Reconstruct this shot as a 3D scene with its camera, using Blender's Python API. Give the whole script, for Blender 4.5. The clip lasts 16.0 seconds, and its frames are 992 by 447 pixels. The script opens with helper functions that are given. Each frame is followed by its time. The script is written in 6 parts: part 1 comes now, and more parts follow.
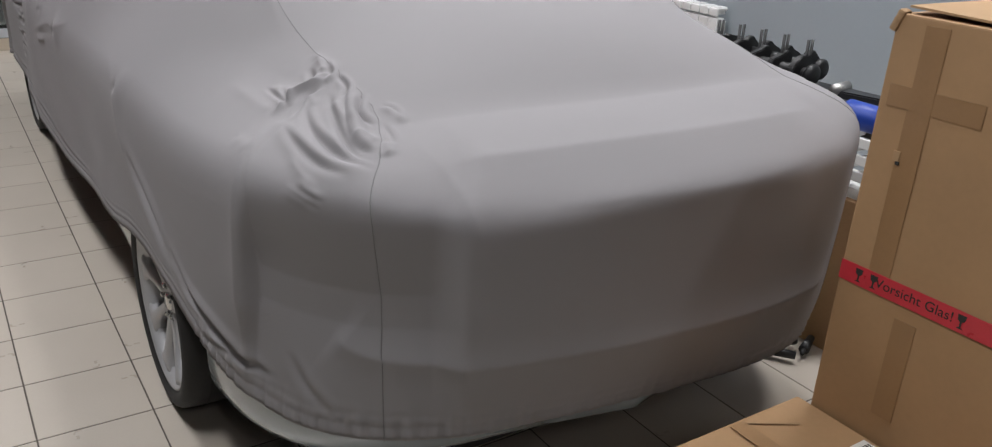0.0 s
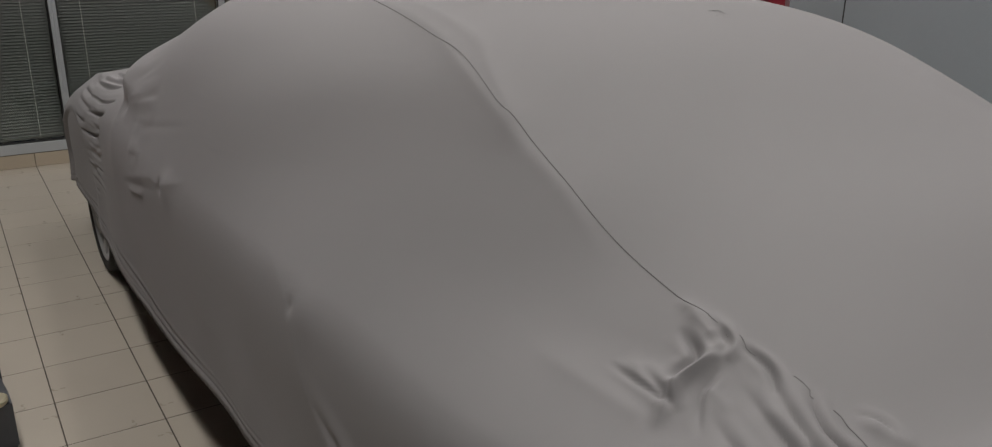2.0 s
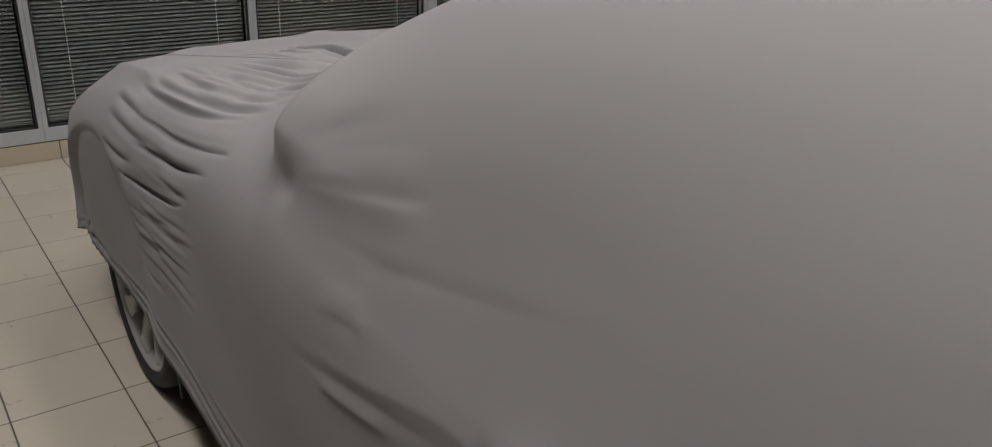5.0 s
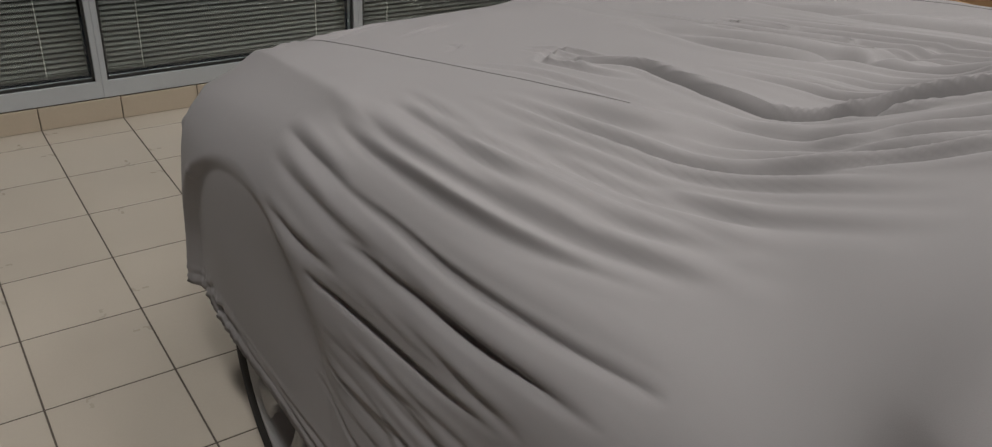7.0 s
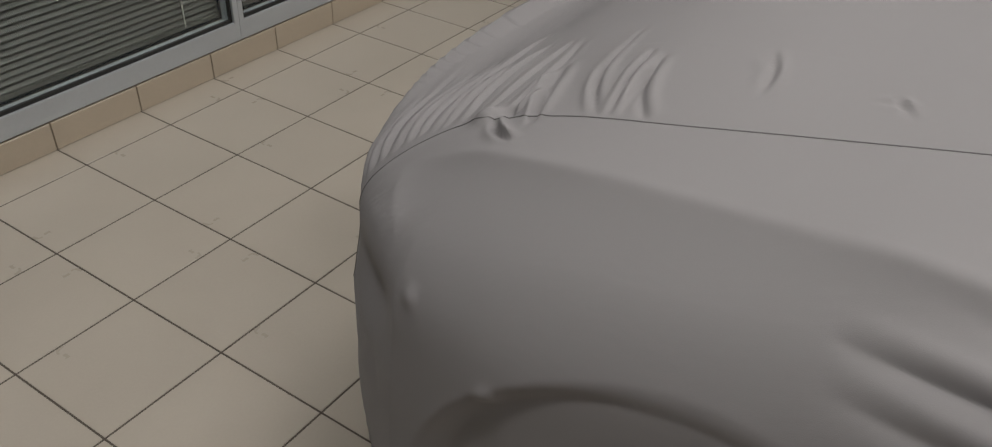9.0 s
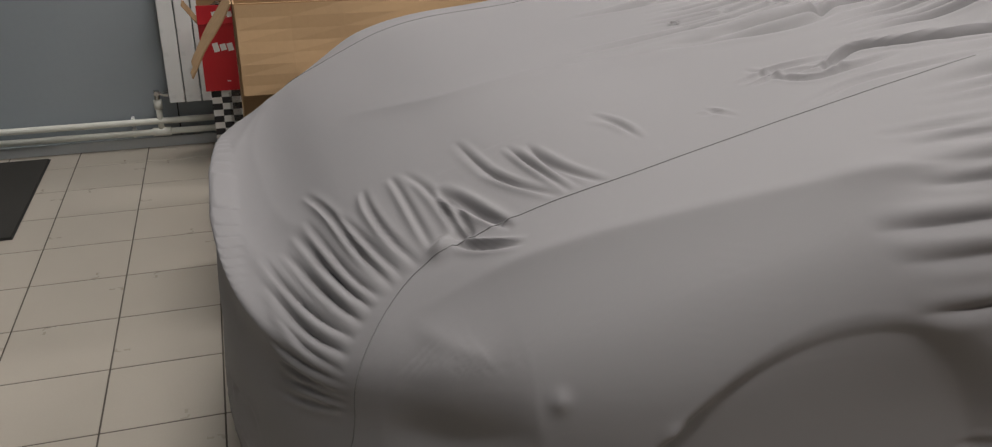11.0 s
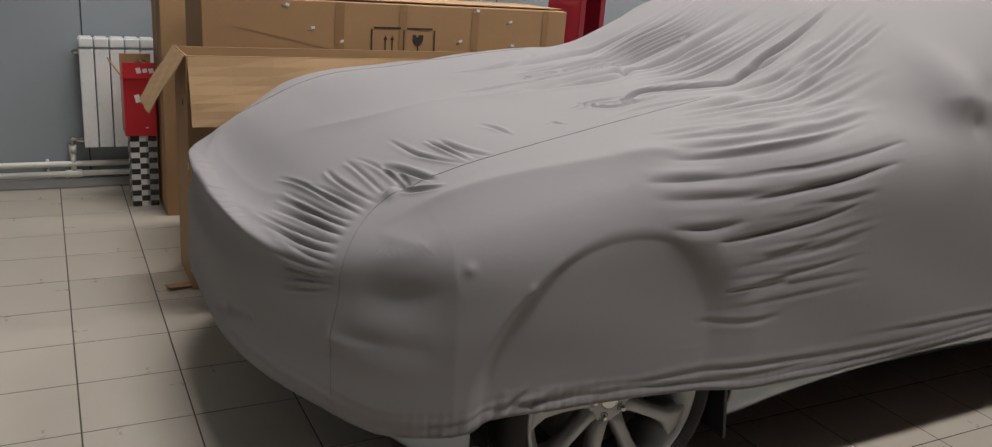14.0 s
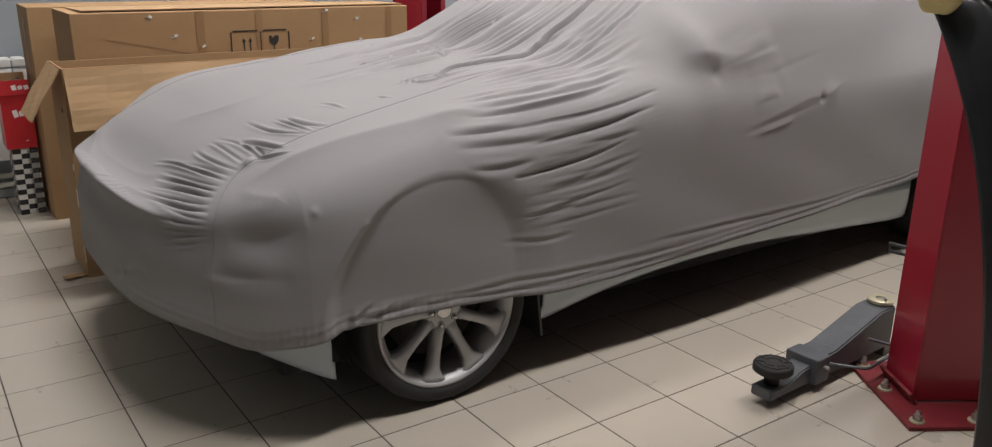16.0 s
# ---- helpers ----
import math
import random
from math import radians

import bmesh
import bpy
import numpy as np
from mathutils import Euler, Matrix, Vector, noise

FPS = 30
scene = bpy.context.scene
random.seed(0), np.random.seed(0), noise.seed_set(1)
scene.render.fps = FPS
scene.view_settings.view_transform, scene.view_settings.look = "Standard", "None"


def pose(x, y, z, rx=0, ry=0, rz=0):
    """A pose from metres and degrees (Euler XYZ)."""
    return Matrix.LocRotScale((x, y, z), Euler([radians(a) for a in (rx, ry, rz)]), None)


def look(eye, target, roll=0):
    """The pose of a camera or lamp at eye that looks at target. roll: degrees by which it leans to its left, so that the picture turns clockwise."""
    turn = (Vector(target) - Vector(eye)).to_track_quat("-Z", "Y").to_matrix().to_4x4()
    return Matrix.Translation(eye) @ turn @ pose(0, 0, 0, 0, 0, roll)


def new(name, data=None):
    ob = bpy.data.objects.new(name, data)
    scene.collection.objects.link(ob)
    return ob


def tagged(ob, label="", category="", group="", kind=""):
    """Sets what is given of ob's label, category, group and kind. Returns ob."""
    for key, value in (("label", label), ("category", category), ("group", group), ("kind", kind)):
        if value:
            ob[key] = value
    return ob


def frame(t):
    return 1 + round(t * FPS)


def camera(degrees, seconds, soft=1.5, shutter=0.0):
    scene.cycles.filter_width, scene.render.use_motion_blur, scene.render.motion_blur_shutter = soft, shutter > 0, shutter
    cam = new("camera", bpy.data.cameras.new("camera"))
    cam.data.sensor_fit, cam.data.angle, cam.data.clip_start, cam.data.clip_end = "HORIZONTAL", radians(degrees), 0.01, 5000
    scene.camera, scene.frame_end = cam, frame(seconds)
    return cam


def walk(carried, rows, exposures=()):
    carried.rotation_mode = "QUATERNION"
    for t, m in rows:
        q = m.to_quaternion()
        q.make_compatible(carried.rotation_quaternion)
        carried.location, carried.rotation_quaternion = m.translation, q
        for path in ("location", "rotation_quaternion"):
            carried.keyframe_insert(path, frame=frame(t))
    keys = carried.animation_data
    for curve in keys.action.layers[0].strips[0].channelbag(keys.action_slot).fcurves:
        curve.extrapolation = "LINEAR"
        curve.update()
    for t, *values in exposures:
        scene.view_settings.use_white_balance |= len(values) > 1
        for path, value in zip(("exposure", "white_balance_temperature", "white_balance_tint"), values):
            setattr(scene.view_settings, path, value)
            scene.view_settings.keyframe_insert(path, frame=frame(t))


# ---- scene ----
cam = camera(59.7, 16.0, soft=1.2)
PATH = [
    (0, (-0.399, -6.098, 1.641), (0.632, -4.566, 0.873), 3.1),
    (0.5, (-0.37, -5.852, 1.684), (0.635, -4.286, 0.952), 2.8),
    (1, (-0.39, -5.578, 1.697), (0.594, -3.992, 0.979), 2.4),
    (1.5, (-0.455, -5.255, 1.722), (0.538, -3.654, 1.052), 1.2),
    (2, (-0.489, -4.956, 1.712), (0.537, -3.365, 1.068), 0.7),
    (2.5, (-0.484, -4.593, 1.731), (0.564, -3.021, 1.077), -0.1),
    (3, (-0.546, -4.298, 1.712), (0.54, -2.745, 1.073), -0.2),
    (5.5, (-0.439, -2.569, 1.607), (0.674, -1.129, 0.778), 3.0),
    (6, (-0.385, -2.267, 1.593), (0.703, -0.834, 0.718), 4.1),
    (6.5, (-0.39, -1.94, 1.577), (0.672, -0.539, 0.623), 4.0),
    (7, (-0.43, -1.652, 1.573), (0.618, -0.26, 0.591), 4.4),
    (7.5, (-0.418, -1.3, 1.546), (0.597, 0.043, 0.467), 3.9),
    (8, (-0.4, -1.021, 1.562), (0.595, 0.264, 0.396), 2.3),
    (8.5, (-0.486, -0.683, 1.529), (0.681, 0.452, 0.367), 1.7),
    (9, (-0.599, -0.372, 1.523), (0.772, 0.491, 0.35), 2.7),
    (9.5, (-0.648, -0.055, 1.518), (0.899, 0.454, 0.358), 2.4),
    (10, (-0.66, 0.173, 1.491), (1.02, 0.318, 0.417), 0.7),
    (10.2, (-0.685, 0.251, 1.486), (1.038, 0.233, 0.472), -0.1),
    (12.3, (-1.154, 0.876, 1.441), (0.504, -0.043, 0.803), 4.1),
    (12.5, (-1.21, 0.903, 1.443), (0.454, -0.012, 0.816), 4.1),
    (13, (-1.353, 0.973, 1.449), (0.336, 0.088, 0.845), 4.0),
    (13.5, (-1.476, 1.026, 1.467), (0.21, 0.13, 0.872), 4.2),
    (14, (-1.614, 1.002, 1.478), (0.073, 0.105, 0.889), 4.4),
    (14.5, (-1.792, 1.004, 1.483), (-0.109, 0.1, 0.893), 3.8),
    (15, (-1.944, 1.073, 1.488), (-0.305, 0.089, 0.899), 1.9),
    (15.5, (-2.101, 1.112, 1.498), (-0.497, 0.077, 0.902), 1.2),
    (16, (-2.275, 1.146, 1.536), (-0.713, 0.05, 0.937), 0.8),
]
walk(cam, [(t, look(eye, target, roll)) for t, eye, target, roll in PATH],
     [(0.0, -0.05, 6100, 12), (0.5, -0.18, 6150, 11), (1.0, -0.32, 6350, 11), (1.5, -0.65, 6450, 10), (2.0, -0.88, 6500, 10), (3.0, -0.95, 6550, 10), (5.5, -0.58, 6550, 10), (8.0, -0.68, 6550, 10), (10.0, -0.5, 6500, 10), (12.5, -0.3, 6500, 12), (14.5, -0.14, 6500, 12), (16.0, 0.0, 6500, 12)])

# ---------------------------------------------------------------- light
world = bpy.data.worlds.new("world")
world.use_nodes = True
scene.world = world
world.node_tree.nodes["Background"].inputs[0].default_value = (0.02, 0.025, 0.035, 1)
world.node_tree.nodes["Background"].inputs[1].default_value = 0.3
CEIL = 4.4
HANG = 4.1


# all lamps hang out of view; places and watts are assumed
LAMPS = [  # x, y, size x, size y, watts
    (-0.78, 0.0, 0.25, 1.2, 42), (-0.78, -2.3, 0.25, 1.2, 40), (-0.78, -4.7, 0.25, 1.2, 40), (-0.78, -8.8, 0.25, 1.2, 20),
    # middle row: added only to brighten the car's bonnet, roof and boot
    (1.05, 0.0, 0.25, 1.2, 16), (1.05, -2.3, 0.25, 1.2, 4), (1.05, -4.7, 0.25, 1.2, 14),
    (2.75, 0.0, 0.25, 1.2, 44), (2.75, -2.3, 0.25, 1.2, 42), (2.75, -4.7, 0.25, 1.2, 50), (2.75, -8.8, 0.25, 1.2, 20),
]
for x, y, sx, sy, watts in LAMPS:
    lamp = bpy.data.lights.new("lamp", "AREA")
    lamp.shape, lamp.size, lamp.size_y, lamp.energy, lamp.color = "RECTANGLE", sx, sy, watts, (1.0, 0.97, 0.93)
    lamp.spread = radians(142)
    new("lamp", lamp).location = (x, y, HANG)


# ---------------------------------------------------------------- helpers of this scene
def part(name, bm, material, parent=None, label="", smooth=False):
    """Links a bmesh as one mesh object, under a thing or a part if given."""
    me = bpy.data.meshes.new(name)
    bm.to_mesh(me)
    bm.free()
    if smooth:
        me.polygons.foreach_set("use_smooth", [True] * len(me.polygons))
    me.materials.append(material)
    ob = new(name, me)
    if parent:
        ob.parent = parent
    if label:
        ob["label"] = label
    return ob


def mesh_part(name, verts, faces, material, parent=None, label="", smooth=False):
    me = bpy.data.meshes.new(name)
    me.from_pydata([tuple(v) for v in verts], [], [tuple(f) for f in faces])
    me.update()
    if smooth:
        me.polygons.foreach_set("use_smooth", [True] * len(me.polygons))
    me.materials.append(material)
    ob = new(name, me)
    if parent:
        ob.parent = parent
    if label:
        ob["label"] = label
    return ob


def box_bm(sx, sy, sz, at=(0, 0, 0), bevel=0.0, segments=2, turn=None, bm=None):
    """A box of that size round a centre, with rounded edges."""
    one = bmesh.new()
    bmesh.ops.create_cube(one, size=1, matrix=Matrix.Diagonal((sx, sy, sz, 1)))
    if bevel:
        bmesh.ops.bevel(one, geom=list(one.edges), offset=bevel, segments=segments, affect="EDGES", profile=0.6)
    m = Matrix.Translation(at) @ (turn or Matrix())
    bmesh.ops.transform(one, matrix=m, verts=one.verts)
    return join_bm(bm, one)


def join_bm(bm, one):
    if bm is None:
        return one
    me = bpy.data.meshes.new("joined")
    one.to_mesh(me)
    one.free()
    bm.from_mesh(me)
    bpy.data.meshes.remove(me)
    return bm


def tube_bm(points, radius, sides=10, bm=None, caps=True):
    """A round bar along points."""
    one = bmesh.new()
    pts = [Vector(p) for p in points]
    rings = []
    up = Vector((0, 0, 1))
    for i, p in enumerate(pts):
        t = (pts[min(i + 1, len(pts) - 1)] - pts[max(i - 1, 0)]).normalized()
        a = t.cross(up)
        if a.length < 1e-3:
            a = t.cross(Vector((1, 0, 0)))
        a.normalize()
        b = t.cross(a)
        r = radius[i] if isinstance(radius, (list, tuple)) else radius
        rings.append([one.verts.new(p + r * (math.cos(k * 2 * math.pi / sides) * a + math.sin(k * 2 * math.pi / sides) * b)) for k in range(sides)])
    for r0, r1 in zip(rings, rings[1:]):
        for k in range(sides):
            one.faces.new((r0[k], r0[(k + 1) % sides], r1[(k + 1) % sides], r1[k]))
    if caps:
        one.faces.new(rings[0][::-1])
        one.faces.new(rings[-1])
    bmesh.ops.recalc_face_normals(one, faces=one.faces)
    return join_bm(bm, one)


def lathe_bm(profile, sides=32, m=None, bm=None):
    """A turned form: (radius, height) pairs round the z axis."""
    one = bmesh.new()
    rings = []
    for r, h in profile:
        rings.append([one.verts.new((r * math.cos(k * 2 * math.pi / sides), r * math.sin(k * 2 * math.pi / sides), h)) for k in range(sides)] if r > 1e-6 else [one.verts.new((0, 0, h))])
    for a, b in zip(rings, rings[1:]):
        for k in range(sides):
            j = (k + 1) % sides
            if len(a) == 1 and len(b) == 1:
                continue
            if len(a) == 1:
                one.faces.new((a[0], b[j], b[k]))
            elif len(b) == 1:
                one.faces.new((a[k], a[j], b[0]))
            else:
                one.faces.new((a[k], a[j], b[j], b[k]))
    bmesh.ops.recalc_face_normals(one, faces=one.faces)
    if m:
        bmesh.ops.transform(one, matrix=m, verts=one.verts)
    return join_bm(bm, one)


def prism_bm(outline, depth, m=None, bm=None, bevel=0.0):
    """An outline in the xy plane, given depth along z."""
    one = bmesh.new()
    lo = [one.verts.new((x, y, 0)) for x, y in outline]
    hi = [one.verts.new((x, y, depth)) for x, y in outline]
    n = len(outline)
    one.faces.new(lo[::-1])
    one.faces.new(hi)
    for k in range(n):
        one.faces.new((lo[k], lo[(k + 1) % n], hi[(k + 1) % n], hi[k]))
    bmesh.ops.recalc_face_normals(one, faces=one.faces)
    if bevel:
        bmesh.ops.bevel(one, geom=list(one.edges), offset=bevel, segments=2, affect="EDGES")
    if m:
        bmesh.ops.transform(one, matrix=m, verts=one.verts)
    return join_bm(bm, one)


# ---------------------------------------------------------------- materials
M = {}


def material(name, color, rough=0.6, metal=0.0, vary=0.1, scale=6.0, fine=120.0, bump=0.1, bump_scale=200.0, sheen=0.0,
             island=0.0, random_object=0.0, stain=0.0, stain_color=(0.1, 0.08, 0.06), spec=0.5, coat=0.0):
    """A surface with a broad and a fine variation of its colour and gloss, and a fine relief."""
    mat = bpy.data.materials.new(name)
    mat.use_nodes = True
    nt = mat.node_tree
    nd, ln = nt.nodes, nt.links
    b = nd["Principled BSDF"]
    b.inputs["Roughness"].default_value = rough
    b.inputs["Metallic"].default_value = metal
    b.inputs["Specular IOR Level"].default_value = spec
    b.inputs["Sheen Weight"].default_value = sheen
    b.inputs["Coat Weight"].default_value = coat
    tc = nd.new("ShaderNodeTexCoord")
    n1 = nd.new("ShaderNodeTexNoise")
    n1.inputs["Scale"].default_value = scale
    n1.inputs["Detail"].default_value = 5
    n2 = nd.new("ShaderNodeTexNoise")
    n2.inputs["Scale"].default_value = fine
    n2.inputs["Detail"].default_value = 3
    for n in (n1, n2):
        ln.new(tc.outputs["Object"], n.inputs["Vector"])
    add = nd.new("ShaderNodeMath")
    add.operation = "MULTIPLY_ADD"
    ln.new(n2.outputs["Fac"], add.inputs[0])
    add.inputs[1].default_value = 0.4
    ln.new(n1.outputs["Fac"], add.inputs[2])
    last = add.outputs[0]
    if random_object or island:
        info = nd.new("ShaderNodeObjectInfo" if random_object else "ShaderNodeNewGeometry")
        k = nd.new("ShaderNodeMath")
        k.operation = "MULTIPLY_ADD"
        ln.new(info.outputs["Random" if random_object else "Random Per Island"], k.inputs[0])
        k.inputs[1].default_value = random_object or island
        ln.new(last, k.inputs[2])
        last = k.outputs[0]
    ramp = nd.new("ShaderNodeMapRange")
    mid = 0.7 + (random_object or island) / 2
    ramp.inputs["From Min"].default_value, ramp.inputs["From Max"].default_value = mid - 0.35, mid + 0.35
    ramp.inputs["To Min"].default_value, ramp.inputs["To Max"].default_value = 1 - vary, 1 + vary
    ln.new(last, ramp.inputs["Value"])
    mul = nd.new("ShaderNodeMix")
    mul.data_type, mul.blend_type = "RGBA", "MULTIPLY"
    mul.inputs["Factor"].default_value = 1
    mul.inputs["A"].default_value = (*color, 1)
    ln.new(ramp.outputs["Result"], mul.inputs["B"])
    out = mul.outputs["Result"]
    if stain:
        n3 = nd.new("ShaderNodeTexNoise")
        n3.inputs["Scale"].default_value = scale * 0.6
        n3.inputs["Detail"].default_value = 8
        n3.inputs["Roughness"].default_value = 0.7
        ln.new(tc.outputs["Object"], n3.inputs["Vector"])
        r3 = nd.new("ShaderNodeMapRange")
        r3.inputs["From Min"].default_value, r3.inputs["From Max"].default_value = 0.55, 0.75
        r3.inputs["To Max"].default_value = stain
        ln.new(n3.outputs["Fac"], r3.inputs["Value"])
        mx = nd.new("ShaderNodeMix")
        mx.data_type = "RGBA"
        ln.new(r3.outputs["Result"], mx.inputs["Factor"])
        ln.new(out, mx.inputs["A"])
        mx.inputs["B"].default_value = (*stain_color, 1)
        out = mx.outputs["Result"]
    ln.new(out, b.inputs["Base Color"])
    rr = nd.new("ShaderNodeMapRange")
    rr.inputs["To Min"].default_value, rr.inputs["To Max"].default_value = max(0.02, rough - 0.1), min(1, rough + 0.1)
    ln.new(n1.outputs["Fac"], rr.inputs["Value"])
    ln.new(rr.outputs["Result"], b.inputs["Roughness"])
    if bump:
        n4 = nd.new("ShaderNodeTexNoise")
        n4.inputs["Scale"].default_value = bump_scale
        n4.inputs["Detail"].default_value = 4
        ln.new(tc.outputs["Object"], n4.inputs["Vector"])
        bp = nd.new("ShaderNodeBump")
        bp.inputs["Strength"].default_value = bump
        bp.inputs["Distance"].default_value = 0.002
        ln.new(n4.outputs["Fac"], bp.inputs["Height"])
        ln.new(bp.outputs["Normal"], b.inputs["Normal"])
    M[name] = mat
    return mat


material("cover_cloth", (0.258, 0.248, 0.254), 0.72, vary=0.035, scale=1.2, fine=500, bump=0.12, bump_scale=900, sheen=0.04, spec=0.25)
material("seam_thread", (0.16, 0.155, 0.158), 0.8)
material("floor_tile", (0.46, 0.413, 0.35), 0.30, vary=0.06, scale=3, fine=140, bump=0.06, bump_scale=60, random_object=0.25, stain=0.10, stain_color=(0.30, 0.27, 0.23))
material("grout", (0.10, 0.085, 0.07), 0.9, vary=0.25, scale=5)
material("skirting_tile", (0.47, 0.40, 0.31), 0.35, vary=0.06, scale=4, bump=0.05, random_object=0.2)
material("wall_panel", (0.30, 0.335, 0.36), 0.42, vary=0.04, scale=1.5, fine=40, bump=0.04, bump_scale=40)
material("ceiling_paint", (0.30, 0.30, 0.30), 0.8, vary=0.04)
material("white_paint", (0.80, 0.80, 0.78), 0.35, vary=0.03)
material("radiator_white", (0.78, 0.79, 0.78), 0.3, vary=0.03, scale=10, coat=0.2)
material("pipe_white", (0.70, 0.70, 0.64), 0.4, vary=0.06, scale=14, stain=0.2, stain_color=(0.45, 0.42, 0.35))
material("chrome", (0.6, 0.6, 0.58), 0.2, metal=1.0)
material("aluminium", (0.50, 0.53, 0.56), 0.38, metal=0.35, vary=0.05, scale=5)
material("frame_gasket", (0.02, 0.02, 0.02), 0.6)
material("blind_slat", (0.06, 0.06, 0.055), 0.5, vary=0.12, scale=8, island=0.3)
material("blind_cord", (0.45, 0.44, 0.40), 0.7)
material("cardboard", (0.395, 0.242, 0.119), 0.75, vary=0.09, scale=5, fine=60, bump=0.12, bump_scale=50, stain=0.12, stain_color=(0.30, 0.19, 0.10))
material("cardboard_inside", (0.41, 0.262, 0.135), 0.8, vary=0.07, scale=5, fine=60, bump=0.1, bump_scale=50)
material("cardboard_edge", (0.36, 0.23, 0.12), 0.85, vary=0.15, scale=60)
material("packing_tape", (0.315, 0.185, 0.086), 0.36, vary=0.08, scale=12)
material("print_hole_black", (0.03, 0.028, 0.025), 0.7, vary=0.2, scale=60)
material("paper_white", (0.75, 0.74, 0.71), 0.6, vary=0.05)
material("red_tape", (0.55, 0.035, 0.05), 0.3, vary=0.12, scale=20)
material("red_card", (0.50, 0.022, 0.03), 0.35, vary=0.06, scale=10)
material("lift_red", (0.26, 0.011, 0.024), 0.36, vary=0.08, scale=6, coat=0.3, bump=0.08, bump_scale=50)
material("lift_red_worn", (0.17, 0.012, 0.018), 0.6, vary=0.3, scale=14, stain=0.75, stain_color=(0.085, 0.06, 0.05), bump=0.15, bump_scale=60)
material("lift_grey", (0.075, 0.08, 0.09), 0.42, vary=0.15, scale=14, stain=0.3, stain_color=(0.2, 0.2, 0.2), bump=0.15, bump_scale=90)
material("rubber", (0.014, 0.0135, 0.013), 0.72, vary=0.2, scale=30, bump=0.2, bump_scale=120)
material("steel", (0.45, 0.44, 0.42), 0.35, metal=0.9, vary=0.15, scale=40)
material("zinc_yellow", (0.55, 0.50, 0.36), 0.4, metal=0.5, vary=0.15, scale=40)
material("wheel_silver", (0.44, 0.44, 0.445), 0.48, metal=0.45, vary=0.06, scale=20, coat=0.1, bump=0.03)
material("dark_metal", (0.014, 0.014, 0.014), 0.42, metal=0.2, vary=0.2, scale=30)
material("brake_disc", (0.25, 0.23, 0.21), 0.35, metal=0.9, vary=0.2, scale=60)
material("car_paint", (0.36, 0.41, 0.44), 0.22, metal=0.1, vary=0.03, coat=0.6, bump=0.0)
material("underbody", (0.015, 0.015, 0.015), 0.85, vary=0.3)
material("black_plastic", (0.018, 0.019, 0.021), 0.38, vary=0.2, scale=8, bump=0.15, bump_scale=120)
material("blue_paint", (0.012, 0.045, 0.30), 0.35, vary=0.1)
material("foam_yellow", (0.72, 0.60, 0.30), 0.85, vary=0.1, scale=20, bump=0.3)
material("doormat", (0.030, 0.028, 0.024), 0.95, vary=0.35, scale=90, fine=400, bump=0.8, bump_scale=260)
material("outside_dark", (0.012, 0.013, 0.014), 0.9, vary=0.3)
material("white_card", (0.72, 0.72, 0.70), 0.45, vary=0.04)
material("black_card", (0.02, 0.02, 0.022), 0.4, vary=0.1)

# faint horizontal stretch wrinkles in the cloth, on top of its weave
nt = M["cover_cloth"].node_tree
weave = next(n for n in nt.nodes if n.bl_idname == "ShaderNodeBump")
coords = next(n for n in nt.nodes if n.bl_idname == "ShaderNodeTexCoord")
stretch = nt.nodes.new("ShaderNodeMapping")
stretch.inputs["Scale"].default_value = (5.0, 2.6, 20.0)
stretch.inputs["Rotation"].default_value = (radians(9), 0, 0)
pull = nt.nodes.new("ShaderNodeTexNoise")
pull.inputs["Scale"].default_value = 1.0
pull.inputs["Detail"].default_value = 2
peaks = nt.nodes.new("ShaderNodeMapRange")
peaks.inputs["From Min"].default_value, peaks.inputs["From Max"].default_value = 0.58, 0.80
wrinkle = nt.nodes.new("ShaderNodeBump")
wrinkle.inputs["Strength"].default_value = 0.09
wrinkle.inputs["Distance"].default_value = 0.004
nt.links.new(coords.outputs["Object"], stretch.inputs["Vector"])
nt.links.new(stretch.outputs["Vector"], pull.inputs["Vector"])
nt.links.new(pull.outputs["Fac"], peaks.inputs["Value"])
nt.links.new(peaks.outputs["Result"], wrinkle.inputs["Height"])
nt.links.new(wrinkle.outputs["Normal"], weave.inputs["Normal"])

glass = bpy.data.materials.new("window_glass")
glass.use_nodes = True
b = glass.node_tree.nodes["Principled BSDF"]
b.inputs["Base Color"].default_value = (0.75, 0.80, 0.78, 1)
b.inputs["Roughness"].default_value = 0.02
b.inputs["Transmission Weight"].default_value = 1.0
b.inputs["IOR"].default_value = 1.45
M["window_glass"] = glass
clear = bpy.data.materials.new("plastic_wrap")
clear.use_nodes = True
b = clear.node_tree.nodes["Principled BSDF"]
b.inputs["Roughness"].default_value = 0.12
b.inputs["Transmission Weight"].default_value = 0.95
b.inputs["IOR"].default_value = 1.2
M["plastic_wrap"] = clear
glow = bpy.data.materials.new("lamp_glow")
glow.use_nodes = True
b = glow.node_tree.nodes["Principled BSDF"]
b.inputs["Emission Color"].default_value = (1, 0.97, 0.93, 1)
b.inputs["Emission Strength"].default_value = 6.0
M["glow"] = glow

# ---------------------------------------------------------------- room
WX, WY = 3.88, 2.13          # inner faces of the radiator wall and of the window wall
# west and south walls are unseen, set far off to weaken bounce light
X0, Y0 = -6.6, -11.55        # far inner faces


def slab(name, lo, hi, mat, label, category):
    sx, sy, sz = (hi[k] - lo[k] for k in range(3))
    ob = part(name, box_bm(sx, sy, sz, [(hi[k] + lo[k]) / 2 for k in range(3)]), mat)
    return tagged(ob, label, category, kind="structure")


